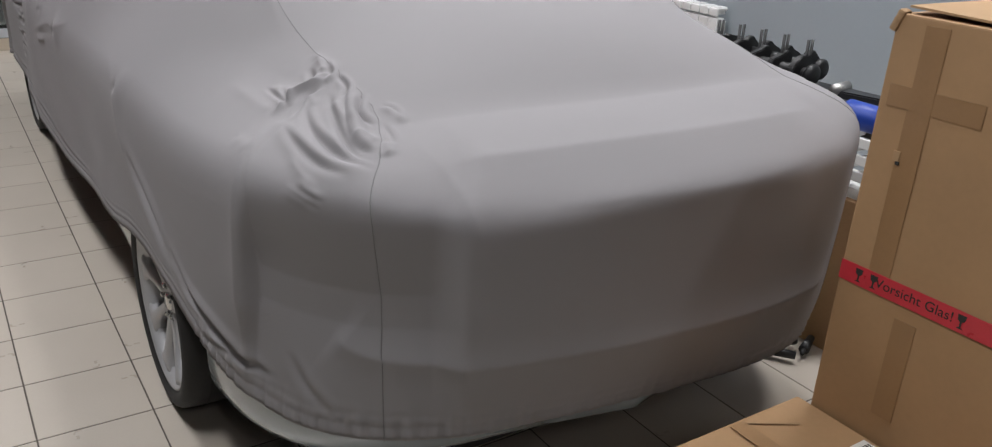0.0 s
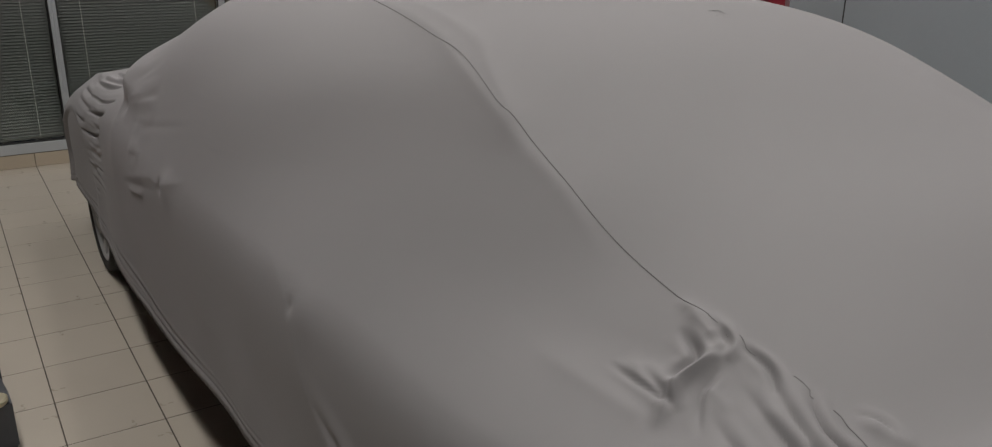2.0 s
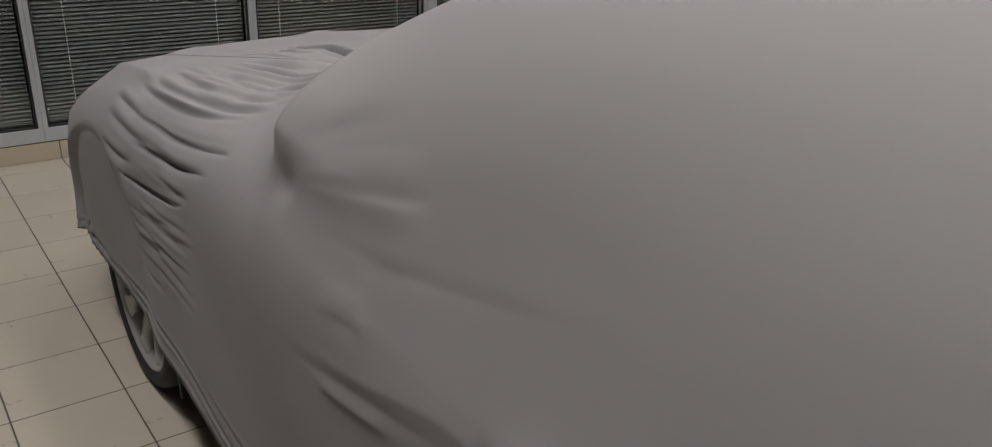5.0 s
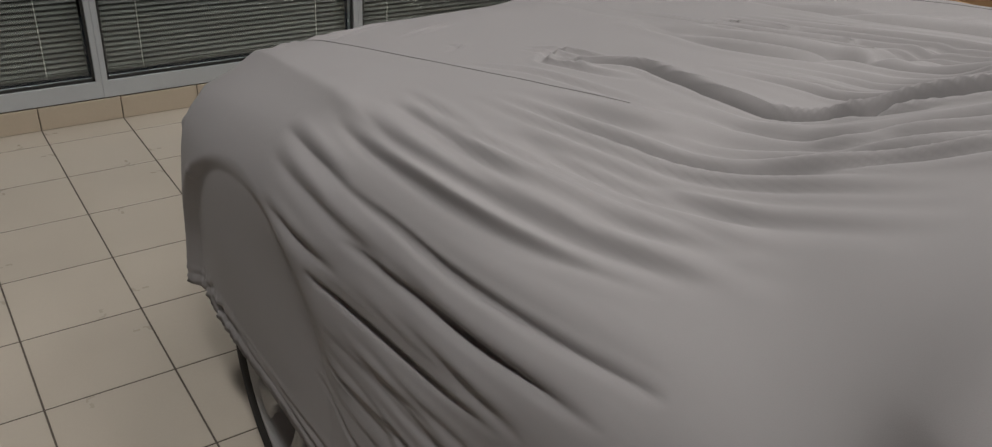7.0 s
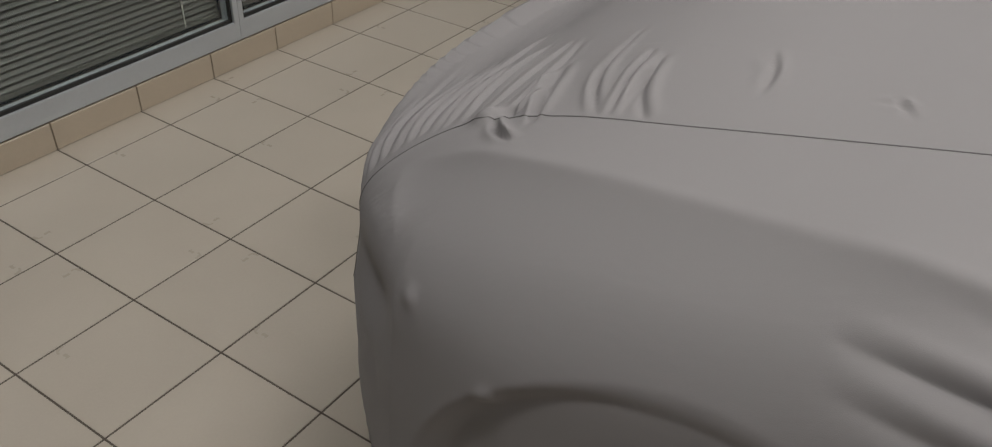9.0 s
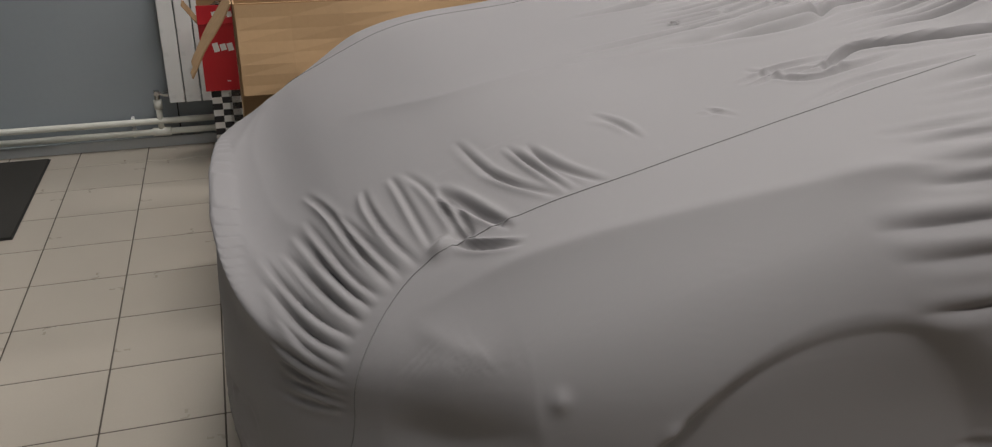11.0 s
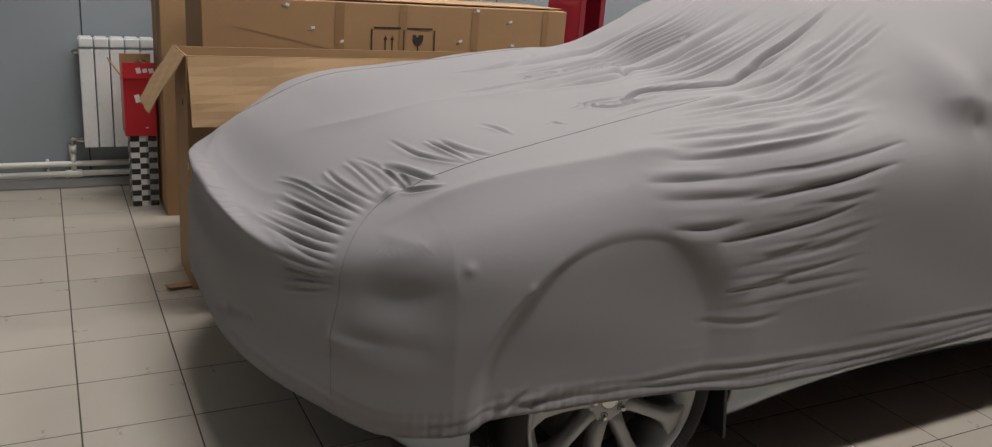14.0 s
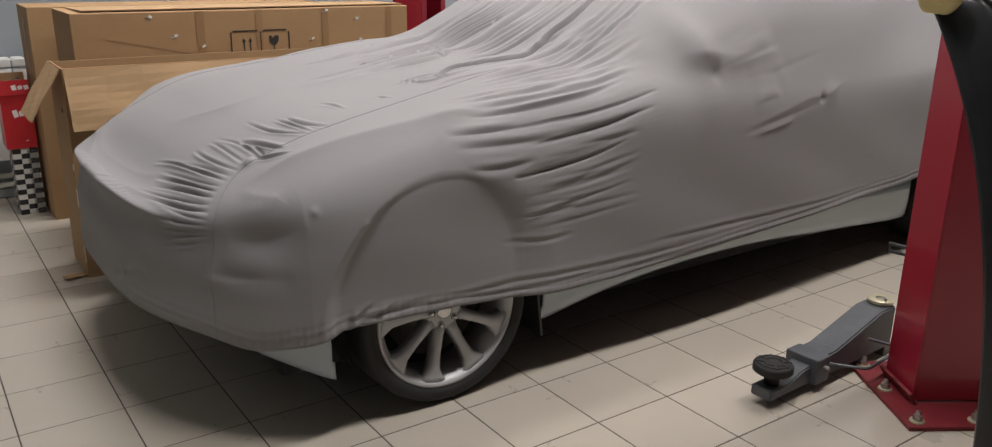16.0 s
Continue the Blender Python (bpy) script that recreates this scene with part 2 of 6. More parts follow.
floor = slab("floor", (X0 - 0.2, Y0 - 0.2, -0.2), (WX + 0.2, WY + 0.2, -0.0015), M["grout"], "beige glazed ceramic tile floor with dark brown joints", "floor")
# ceiling is out of view; its height and grey are chosen to cut bounce
slab("ceiling", (X0 - 0.2, Y0 - 0.2, CEIL), (WX + 0.2, WY + 0.4, CEIL + 0.15), M["ceiling_paint"], "unseen plain grey ceiling", "ceiling")
wall_east = slab("wall_east", (WX, Y0 - 0.2, -0.2), (WX + 0.2, WY + 0.4, CEIL), M["wall_panel"], "unseen blue-grey panel wall closing the room with fine joints", "wall")
slab("wall_west", (X0 - 0.2, Y0 - 0.2, -0.2), (X0, WY + 0.4, CEIL), M["wall_panel"], "unseen blue-grey panel wall closing the room", "wall")
slab("wall_south", (X0, Y0 - 0.2, -0.2), (WX, Y0, CEIL), M["wall_panel"], "unseen blue-grey panel wall closing the room", "wall")
slab("backdrop", (X0 - 1.5, WY + 2.6, -0.3), (WX + 1.5, WY + 2.7, 4.5), M["outside_dark"], "dark night outside the windows", "backdrop")

# vertical joints of the wall panels
for y in (0.82, -1.79, -4.40, -7.0):
    tagged(part("trim", box_bm(0.004, 0.006, CEIL - 0.1, (WX - 0.001, y, CEIL / 2)), M["frame_gasket"]), "thin dark joint between wall panels", "wall joint", kind="structure")
# steel base rail of the panel wall
tagged(part("baseboard", box_bm(0.022, WY - Y0, 0.055, (WX - 0.011, (WY + Y0) / 2, 0.0275), 0.004), M["aluminium"]), "grey steel base rail along the panel wall", "baseboard", kind="structure")

# ---------------------------------------------------------------- window wall
SILL = 0.105
slab("wall_north", (X0, WY + 0.012, -0.2), (WX, WY + 0.22, SILL), M["grout"], "low plinth under the glazing, faced with tiles", "wall")
slab("wall_north_upper", (X0, WY + 0.03, 2.6), (WX, WY + 0.22, CEIL), M["wall_panel"], "wall strip above the glazing", "wall")
slab("wall_north_west", (X0, WY + 0.03, SILL), (-3.395, WY + 0.22, 2.6), M["wall_panel"], "plain blue-grey wall beside the glazing", "wall")
tile_skirt = tagged(new("skirting"), "row of beige ceramic skirting tiles under the glazing", "skirting", kind="structure")
me_skirt = None
for k in range(-20, 12):
    if me_skirt is None:
        ob = part("tile", box_bm(0.326, 0.012, 0.098, (0.165, WY + 0.006, 0.05), 0.0015, 1), M["skirting_tile"], tile_skirt)
        me_skirt = ob.data
    else:
        ob = new("tile", me_skirt)
        ob.parent = tile_skirt
    ob.location.x = k * 0.33

MULL = [-3.39, -2.18, -0.97, 0.265, 1.475, 2.70]


def glazed_bay(name, xa, xb, door=False):
    """One bay of the glazing: frame bars, pane, blind with its slats."""
    root = tagged(new(name), "grey aluminium glazed door with a closed dark blind" if door else "grey aluminium window bay with a lowered dark venetian blind and night outside",
                  "door" if door else "window", kind="structure")
    yc = WY + 0.035
    zt, zb = 2.55, SILL
    w = xb - xa
    s = 0.075 if door else 0.024
    part("window_frame", box_bm(w, 0.07, 0.075, ((xa + xb) / 2, yc, zb + 0.0375), 0.004), M["aluminium"], root)
    part("window_frame", box_bm(w, 0.07, 0.075, ((xa + xb) / 2, yc, zt + 0.0125), 0.004), M["aluminium"], root)
    part("mullion", box_bm(s, 0.075, zt - zb - 0.1, (xa + s / 2, yc, (zt + zb) / 2 + 0.02), 0.004), M["aluminium"], root)
    part("mullion", box_bm(s, 0.075, zt - zb - 0.1, (xb - s / 2, yc, (zt + zb) / 2 + 0.02), 0.004), M["aluminium"], root)
    # inner bead and gasket
    part("gasket", box_bm(w - 2 * s, 0.012, 0.012, ((xa + xb) / 2, yc - 0.02, zb + 0.081)), M["frame_gasket"], root)
    part("gasket", box_bm(0.010, 0.012, zt - zb - 0.12, (xa + s + 0.005, yc - 0.02, (zt + zb) / 2)), M["frame_gasket"], root)
    part("gasket", box_bm(0.010, 0.012, zt - zb - 0.12, (xb - s - 0.005, yc - 0.02, (zt + zb) / 2)), M["frame_gasket"], root)
    pane = part("pane", box_bm(w - 2 * s - 0.004, 0.008, zt - zb - 0.11, ((xa + xb) / 2, yc - 0.008, (zt + zb) / 2 + 0.018)), M["window_glass"], root)
    pane.visible_shadow = False
    # blind behind the pane
    z = zb + 0.12
    verts, faces = [], []
    while z < zt - 0.05:
        for dy, dz in ((-0.009, -0.0095), (0.0, 0.0025), (0.009, 0.0095)):
            verts += [(xa + s + 0.012, yc + 0.045 + dy, z + dz), (xb - s - 0.012, yc + 0.045 + dy, z + dz)]
        n = len(verts) - 6
        faces += [(n, n + 1, n + 3, n + 2), (n + 2, n + 3, n + 5, n + 4)]
        z += 0.0225
    blind = mesh_part("blind_slats", verts, faces, M["blind_slat"], root, "dark grey horizontal blind slats")
    blind["kind"] = "stuff"
    part("blind_rail", box_bm(w - 2 * s - 0.02, 0.024, 0.018, ((xa + xb) / 2, yc + 0.045, zb + 0.098), 0.004), M["blind_slat"], root)
    for f in (0.16, 0.84):
        part("blind_cord", tube_bm([(xa + w * f, yc + 0.033, zb + 0.1), (xa + w * f, yc + 0.033, zt - 0.05)], 0.0016, 6), M["blind_cord"], root)
    return root


for k in range(len(MULL) - 1):
    glazed_bay("window_%d" % (k + 1), MULL[k], MULL[k + 1])
glazed_bay("door_1", 2.703, 3.80, True)
tagged(part("wall_corner", box_bm(WX - 3.80, 0.10, 2.6 - SILL, ((WX + 3.80) / 2, WY + 0.06, (2.6 + SILL) / 2)), M["wall_panel"]), "grey wall strip beside the door", "wall", kind="structure")

# ---------------------------------------------------------------- car under its cover
XC = 1.048
HUB_F, HUB_R, HUB_Z = -0.312, -3.58, 0.336


def curve(y, knots):
    """A smooth curve through (y, value) knots in falling y."""
    ks = sorted(knots)
    yk, vk = np.array([k[0] for k in ks]), np.array([k[1] for k in ks])
    m = np.gradient(vk, yk)
    y = np.clip(y, yk[0], yk[-1])
    i = np.clip(np.searchsorted(yk, y) - 1, 0, len(yk) - 2)
    h = yk[i + 1] - yk[i]
    t = (y - yk[i]) / h
    return ((2 * t**3 - 3 * t**2 + 1) * vk[i] + (t**3 - 2 * t**2 + t) * h * m[i] + (-2 * t**3 + 3 * t**2) * vk[i + 1] + (t**3 - t**2) * h * m[i + 1])


LOWER = [(0.72, 0.748), (0.5, 0.799), (0.36, 0.912), (0.15, 1.004), (-0.3, 1.056), (-0.8, 1.116), (-1.6, 1.114), (-2.6, 1.122), (-3.4, 1.148), (-4.0, 1.110), (-4.4, 1.109), (-4.6, 1.106), (-4.8, 1.038)]
ROOF = [(-0.3, 1.011), (-0.8, 1.037), (-1.2, 1.256), (-1.6, 1.465), (-2.1, 1.600), (-2.6, 1.583), (-3.1, 1.568), (-3.6, 1.516), (-4.0, 1.340), (-4.35, 1.193), (-4.6, 0.96)]
WAIST = [(0.2, 1.261), (-0.4, 1.052), (-1.5, 1.036), (-2.7, 1.009), (-3.4, 1.015), (-3.9, 1.004), (-4.6, 1.026)]
REACH = [(0.30, 1.177), (0.40, 1.219), (0.50, 1.214), (0.60, 1.214), (0.70, 1.198), (0.82, 1.226), (1.0, 1.249)]
MID = [(0.65, 0.772), (0.0, 0.505), (-1.0, 0.68), (-3.4, 0.71), (-4.2, 0.807), (-4.7, 0.908)]


def body(x, y, z):
    """Below zero inside the covered car: a tub with rounded ends and a cabin, blended."""
    ax = np.abs(x - XC)
    zb = curve(y, MID)
    up = np.clip((z - zb) / np.maximum(curve(y, LOWER) - zb, 0.035), 0, None)
    down = np.clip((zb - z) / zb, 0, 1)
    wide = curve(y, WAIST) * (1 + 0.03 * down**2)
    front = np.clip((y + 0.6) / curve(z, REACH), 0, None) ** 1.476
    rear = np.clip((-3.4 - y) / (1.412 * (1 - 0.20 * down**3)), 0, None) ** 4.45
    plan = ((ax / wide) ** 3.4 + front + rear) ** (1 / 3.4)
    edge = 4.9 - 0.504 * np.clip((y + 0.3) / 0.5, 0, 1)
    tub = (plan**edge + up**edge) ** (1 / edge) - 1
    cz = 0.86
    cw = curve(y, [(-0.3, 0.715), (-1.2, 0.928), (-2.4, 0.952), (-3.3, 0.835), (-4.2, 0.80)])
    cu = np.clip((z - cz) / (np.maximum(curve(y, ROOF), 0.9) - cz), 0, None)
    cabin = ((ax / cw) ** 2.87 + cu**2.87) ** (1 / 2.87) - 1 + 8 * np.clip(y + 0.35, 0, None) ** 2 + 8 * np.clip(-4.4 - y, 0, None) ** 2
    def blend(a, b, k):
        h = np.clip(0.5 + 0.5 * (b - a) / k, 0, 1)
        return b + (a - b) * h - k * h * (1 - h)

    return blend(tub * 0.8, cabin * 0.7, 0.10)


def stations():
    """The way round the car: spine place and outward direction, finer on the near side."""
    y0, y1 = -3.5, -0.5
    out = []
    for a in np.concatenate([np.arange(90, 112, 0.36), np.arange(112, 152, 0.2), np.arange(152, 180, 0.36)]):
        out.append((y1, math.cos(radians(a)), math.sin(radians(a))))
    for y in np.arange(y1, y0, -0.006):
        out.append((y, -1.0, 0.0))
    for a in np.concatenate([np.arange(180, 212, 0.36), np.arange(212, 256, 0.2), np.arange(256, 270, 0.36)]):
        out.append((y0, math.cos(radians(a)), math.sin(radians(a))))
    for a in np.arange(270, 360, 0.75):
        out.append((y0, math.cos(radians(a)), math.sin(radians(a))))
    for y in np.concatenate([np.arange(y0, -1.6, 0.02), np.arange(-1.6, y1, 0.009)]):
        out.append((y, 1.0, 0.0))
    for a in np.arange(0, 90, 0.6):
        out.append((y1, math.cos(radians(a)), math.sin(radians(a))))
    return np.array(out)


def march(ox, oy, oz, dx, dy, dz, far=2.6, steps=70):
    """The outermost place along each ray at which the body ends."""
    r0, r1 = np.zeros_like(ox), np.full_like(ox, far)
    for r in np.linspace(0.2, far, steps):
        inside = body(ox + dx * r, oy + dy * r, oz + dz * r) < 0
        r0 = np.where(inside, r, r0)
    r1 = r0 + (far - 0.2) / (steps - 1)
    for _ in range(14):
        m = (r0 + r1) / 2
        inside = body(ox + dx * m, oy + dy * m, oz + dz * m) < 0
        r0, r1 = np.where(inside, m, r0), np.where(inside, r1, m)
    return r0


def march_grid(ox, oy, oz, dx, dy, dz, step=4):
    """march() for a closed grid of rays: coarse first, then refined between the coarse ones."""
    S, R = ox.shape
    si = np.arange(0, S, step)
    ri = np.unique(np.append(np.arange(0, R, step), R - 1))
    pick = np.ix_(si, ri)
    c = march(*(v[pick].ravel() for v in (ox, oy, oz, dx, dy, dz))).reshape(len(si), len(ri))
    rows = np.stack([np.interp(np.arange(R), ri, row) for row in c])
    r = np.stack([np.interp(np.arange(S), np.append(si, S), np.append(rows[:, k], rows[0, k])) for k in range(R)], 1)
    r0, r1 = r - 0.07, r + 0.07
    odd = (body(ox + dx * r0, oy + dy * r0, oz + dz * r0) >= 0) | (body(ox + dx * r1, oy + dy * r1, oz + dz * r1) < 0)
    for _ in range(10):
        m = (r0 + r1) / 2
        inside = body(ox + dx * m, oy + dy * m, oz + dz * m) < 0
        r0, r1 = np.where(inside, m, r0), np.where(inside, r1, m)
    r0[odd] = march(*(v[odd] for v in (ox, oy, oz, dx, dy, dz)))
    return r0


def hem_height(y, side):
    """Height of the cover's lower edge; at the tail it hangs lower on the far side."""
    tail = np.clip((-3.9 - y) / 0.6, 0, 1)
    return tail * np.clip(0.452 - 0.10 * (side - 0.65), 0.3, 0.452) + (1 - tail) * curve(y, [(0.7, 0.415), (0.6, 0.412), (0.46, 0.388), (0.35, 0.350), (0.24, 0.365), (0.1, 0.398), (-0.1, 0.400), (-0.3, 0.388), (-0.55, 0.366), (-0.75, 0.348), (-1.0, 0.350), (-1.3, 0.372), (-1.6, 0.386), (-2.0, 0.402), (-2.6, 0.428), (-3.1, 0.462), (-3.4, 0.520), (-4.0, 0.540), (-4.4, 0.515)])


FOLDS = []


def fold(width, depth, *points, ridge=0.6):
    """A crease of the cloth along points: a valley of that width and depth with a ridge on its upper side."""
    FOLDS.append((width, depth, ridge, [Vector(p) for p in points]))


def smooth_line(pts, per=8):
    """Points of a rounded line through pts."""
    p = [pts[0] + (pts[0] - pts[1])] + pts + [pts[-1] + (pts[-1] - pts[-2])]
    out = []
    for i in range(1, len(p) - 2):
        for k in range(per):
            t = k / per
            a, b, c, d = p[i - 1], p[i], p[i + 1], p[i + 2]
            out.append(0.5 * (2 * b + (c - a) * t + (2 * a - 5 * b + 4 * c - d) * t * t + (3 * b - a - 3 * c + d) * t**3))
    out.append(pts[-1])
    return np.array([tuple(v) for v in out])


CRESTS = []


def crest(height, left, right, *points, ends=0.2):
    """An edge under the cloth: a sharp crest that falls away over its own length on either hand of the line."""
    CRESTS.append((height, left, right, ends, [Vector(p) for p in points]))


def beside(P, N, pts, pad):
    """Points near a line: which, distance along the cloth, hand, share of the way along."""
    laid = []
    for p in pts:
        near = np.where(np.all(np.abs(P[::5] - np.array(p)) < 0.13, axis=1))[0] * 5
        if len(near):
            k = near[((P[near] - np.array(p)) ** 2).sum(1).argmin()]
            p = Vector(p) - Vector(N[k]) * ((Vector(p) - Vector(P[k])) @ Vector(N[k]))
        laid.append(p)
    line = smooth_line(laid) if len(laid) > 2 else np.array([tuple(laid[0].lerp(laid[-1], k / 6)) for k in range(7)])
    lo, hi = line.min(0) - pad - 0.03, line.max(0) + pad + 0.03
    idx = np.where(np.all((P > lo) & (P < hi), axis=1))[0]
    Q, M_ = P[idx], N[idx]
    best, side, along = np.full(len(idx), 9.0), np.zeros(len(idx)), np.zeros(len(idx))
    n = len(line) - 1
    for k in range(n):
        a, ab = line[k], line[k + 1] - line[k]
        L = ab @ ab
        if L < 1e-12:
            continue
        t = np.clip(((Q - a) @ ab) / L, 0, 1)
        off = Q - a - t[:, None] * ab
        deep = np.einsum("ij,ij->i", off, M_)
        dist = np.sqrt(np.maximum((off**2).sum(1) - deep**2, 0) + 9 * np.clip(np.abs(deep) - 0.02, 0, None) ** 2)
        near = dist < best
        s = np.einsum("ij,ij->i", np.cross(M_, ab), off)
        best = np.where(near, dist, best)
        side = np.where(near, np.sign(s), side)
        along = np.where(near, (k + t) / n, along)
    return idx, best, side, along


def crease_all(P, N):
    """Moves the points P along their normals N by all crests and folds."""
    move = np.zeros(len(P))
    for height, left, right, ends, pts in CRESTS:
        idx, best, side, along = beside(P, N, pts, 3.5 * max(left, right))
        f = np.clip(np.minimum(along, 1 - along) / ends, 0, 1)
        r = np.sqrt(best**2 + 0.006**2) - 0.006
        move[idx] += height * f * f * (3 - 2 * f) * np.exp(-r / np.where(side > 0, left, right))
    for width, depth, ridge, pts in FOLDS:
        idx, best, side, along = beside(P, N, pts, 4 * width)
        if not len(idx):
            continue
        taper = np.sin(np.pi * np.clip(along, 0.0, 1.0)) ** 1.1
        sd = best * side
        move[idx] += depth * taper * (-np.exp(-(best / width) ** 1.5) + ridge * np.exp(-((sd - 1.7 * width) / (1.3 * width)) ** 2) + 0.4 * ridge * np.exp(-((sd + 2.0 * width) / (1.4 * width)) ** 2))
    return P + N * move[:, None]


def grid_normals(G):
    du = np.roll(G, -1, 0) - np.roll(G, 1, 0)
    dv = np.gradient(G, axis=1)
    n = np.cross(du, dv)
    n[:, -2:] = n[:, -3:-2]
    return n / np.maximum(np.linalg.norm(n, axis=2, keepdims=True), 1e-9)


# long folds hanging between the front arch and the mirror
fold(0.006, 0.009, (0.100, -0.393, 0.960), (0.081, -0.597, 0.963), (0.077, -0.742, 0.974), (0.072, -0.881, 0.984), (0.074, -1.015, 1.001), (0.076, -1.124, 1.020), (0.082, -1.212, 1.035), (0.083, -1.261, 1.041), ridge=0.3)
fold(0.022, 0.007, (0.100, -0.393, 0.960), (0.081, -0.597, 0.963), (0.077, -0.742, 0.974), (0.072, -0.881, 0.984), (0.074, -1.015, 1.001), (0.076, -1.124, 1.020), (0.082, -1.212, 1.035), (0.083, -1.261, 1.041))
fold(0.006, 0.009, (0.049, -0.617, 0.899), (0.050, -0.699, 0.907), (0.047, -0.848, 0.924), (0.046, -0.984, 0.943), (0.047, -1.104, 0.968), (0.047, -1.223, 0.992), ridge=0.3)
fold(0.022, 0.007, (0.049, -0.617, 0.899), (0.050, -0.699, 0.907), (0.047, -0.848, 0.924), (0.046, -0.984, 0.943), (0.047, -1.104, 0.968), (0.047, -1.223, 0.992))
fold(0.006, 0.009, (0.030, -0.536, 0.803), (0.033, -0.600, 0.803), (0.035, -0.745, 0.814), (0.032, -0.925, 0.841), (0.028, -1.094, 0.887), ridge=0.3)
fold(0.022, 0.007, (0.030, -0.536, 0.803), (0.033, -0.600, 0.803), (0.035, -0.745, 0.814), (0.032, -0.925, 0.841), (0.028, -1.094, 0.887))
fold(0.012, 0.010, (0.104, -0.317, 0.953), (0.090, -0.466, 0.958), (0.081, -0.597, 0.963))
fold(0.020, 0.011, (0.219, -0.525, 1.039), (0.188, -0.689, 1.050), (0.172, -0.855, 1.060), (0.177, -0.990, 1.071), (0.185, -1.137, 1.093), (0.194, -1.250, 1.122))
fold(0.024, 0.009, (0.162, -0.362, 0.995), (0.133, -0.579, 1.007), (0.118, -0.772, 1.021), (0.121, -0.943, 1.040), (0.131, -1.072, 1.057))
fold(0.012, 0.012, (0.268, -0.732, 1.079), (0.261, -0.858, 1.088), (0.269, -0.973, 1.096), (0.280, -1.086, 1.117))
fold(0.018, 0.014, (0.372, -0.653, 1.087), (0.385, -0.801, 1.103), (0.419, -0.931, 1.114), (0.439, -1.085, 1.150), (0.409, -1.249, 1.226), (0.413, -1.310, 1.257))
fold(0.012, 0.010, (0.469, -0.805, 1.109), (0.494, -0.942, 1.118), (0.479, -1.081, 1.155), (0.452, -1.222, 1.224), (0.463, -1.283, 1.257))
fold(0.016, 0.016, (0.841, -0.255, 1.045), (0.852, -0.462, 1.075), (0.834, -0.641, 1.099), (0.900, -0.798, 1.116), (1.075, -0.871, 1.120), (1.266, -0.897, 1.121))
fold(0.013, 0.012, (1.294, -0.302, 1.051), (1.284, -0.521, 1.084), (1.382, -0.686, 1.104), (1.521, -0.763, 1.110))
fold(0.012, 0.008, (0.958, -0.175, 1.037), (0.954, -0.453, 1.074), (0.958, -0.643, 1.100))
fold(0.013, 0.009, (0.067, -0.331, 0.918), (0.059, -0.482, 0.915), (0.054, -0.629, 0.915), (0.052, -0.752, 0.923))
fold(0.012, 0.009, (0.032, -0.349, 0.848), (0.033, -0.507, 0.840), (0.038, -0.658, 0.852))
fold(0.010, 0.005, (0.041, -0.755, 0.875), (0.037, -0.915, 0.886), (0.031, -1.037, 0.897), (0.028, -1.126, 0.913))
fold(0.012, 0.005, (0.033, -0.706, 0.732), (0.033, -0.862, 0.763), (0.030, -0.965, 0.779))
fold(0.012, 0.005, (0.030, -0.617, 0.632), (0.033, -0.787, 0.657), (0.033, -0.837, 0.666))
fold(0.014, 0.008, (0.282, -0.802, 1.089), (0.296, -0.966, 1.100), (0.318, -1.097, 1.129))
fold(0.014, 0.008, (0.191, -0.972, 1.075), (0.218, -1.102, 1.100), (0.232, -1.215, 1.134))
fold(0.009, 0.003, (0.033, -0.645, 0.771), (0.032, -0.899, 0.787), (0.020, -1.157, 0.834))
fold(0.008, 0.004, (0.030, -0.585, 0.723), (0.034, -0.817, 0.733), (0.031, -0.934, 0.746), (0.022, -1.122, 0.777))
fold(0.007, 0.003, (0.029, -0.592, 0.686), (0.031, -0.898, 0.691), (0.023, -1.112, 0.723))
fold(0.006, 0.004, (0.030, -0.588, 0.650), (0.032, -0.668, 0.654), (0.034, -0.810, 0.659))
fold(0.008, 0.002, (0.033, -0.718, 0.643), (0.030, -0.955, 0.657), (0.020, -1.150, 0.672))
fold(0.008, 0.002, (0.030, -0.610, 0.597), (0.033, -0.845, 0.609), (0.020, -1.160, 0.639))
# fine pleats over the wing
fold(0.008, 0.007, (0.243, -0.542, 1.049), (0.222, -0.686, 1.062), (0.244, -1.018, 1.094), (0.238, -1.253, 1.150), ridge=0.7)
fold(0.013, 0.005, (0.223, -0.471, 1.033), (0.196, -0.666, 1.049), (0.209, -0.985, 1.082), (0.209, -1.313, 1.155), ridge=0.7)
fold(0.012, 0.011, (0.182, -0.424, 1.013), (0.158, -0.637, 1.030), (0.161, -0.940, 1.062), (0.188, -1.222, 1.111), ridge=0.7)
fold(0.008, 0.009, (0.146, -0.427, 0.996), (0.130, -0.616, 1.010), (0.127, -0.911, 1.041), (0.156, -1.180, 1.086), ridge=0.7)
fold(0.013, 0.007, (0.368, -0.600, 1.079), (0.383, -0.837, 1.106), (0.412, -1.117, 1.159), (0.405, -1.277, 1.238), ridge=0.7)
fold(0.009, 0.014, (0.332, -0.594, 1.074), (0.336, -0.837, 1.100), (0.368, -1.126, 1.153), (0.363, -1.274, 1.224), ridge=0.7)
fold(0.010, 0.010, (0.308, -0.564, 1.066), (0.306, -0.842, 1.096), (0.338, -1.135, 1.148), (0.331, -1.336, 1.242), ridge=0.7)
fold(0.013, 0.008, (0.281, -0.682, 1.076), (0.280, -0.846, 1.092), (0.313, -1.144, 1.144), (0.308, -1.366, 1.244), ridge=0.7)
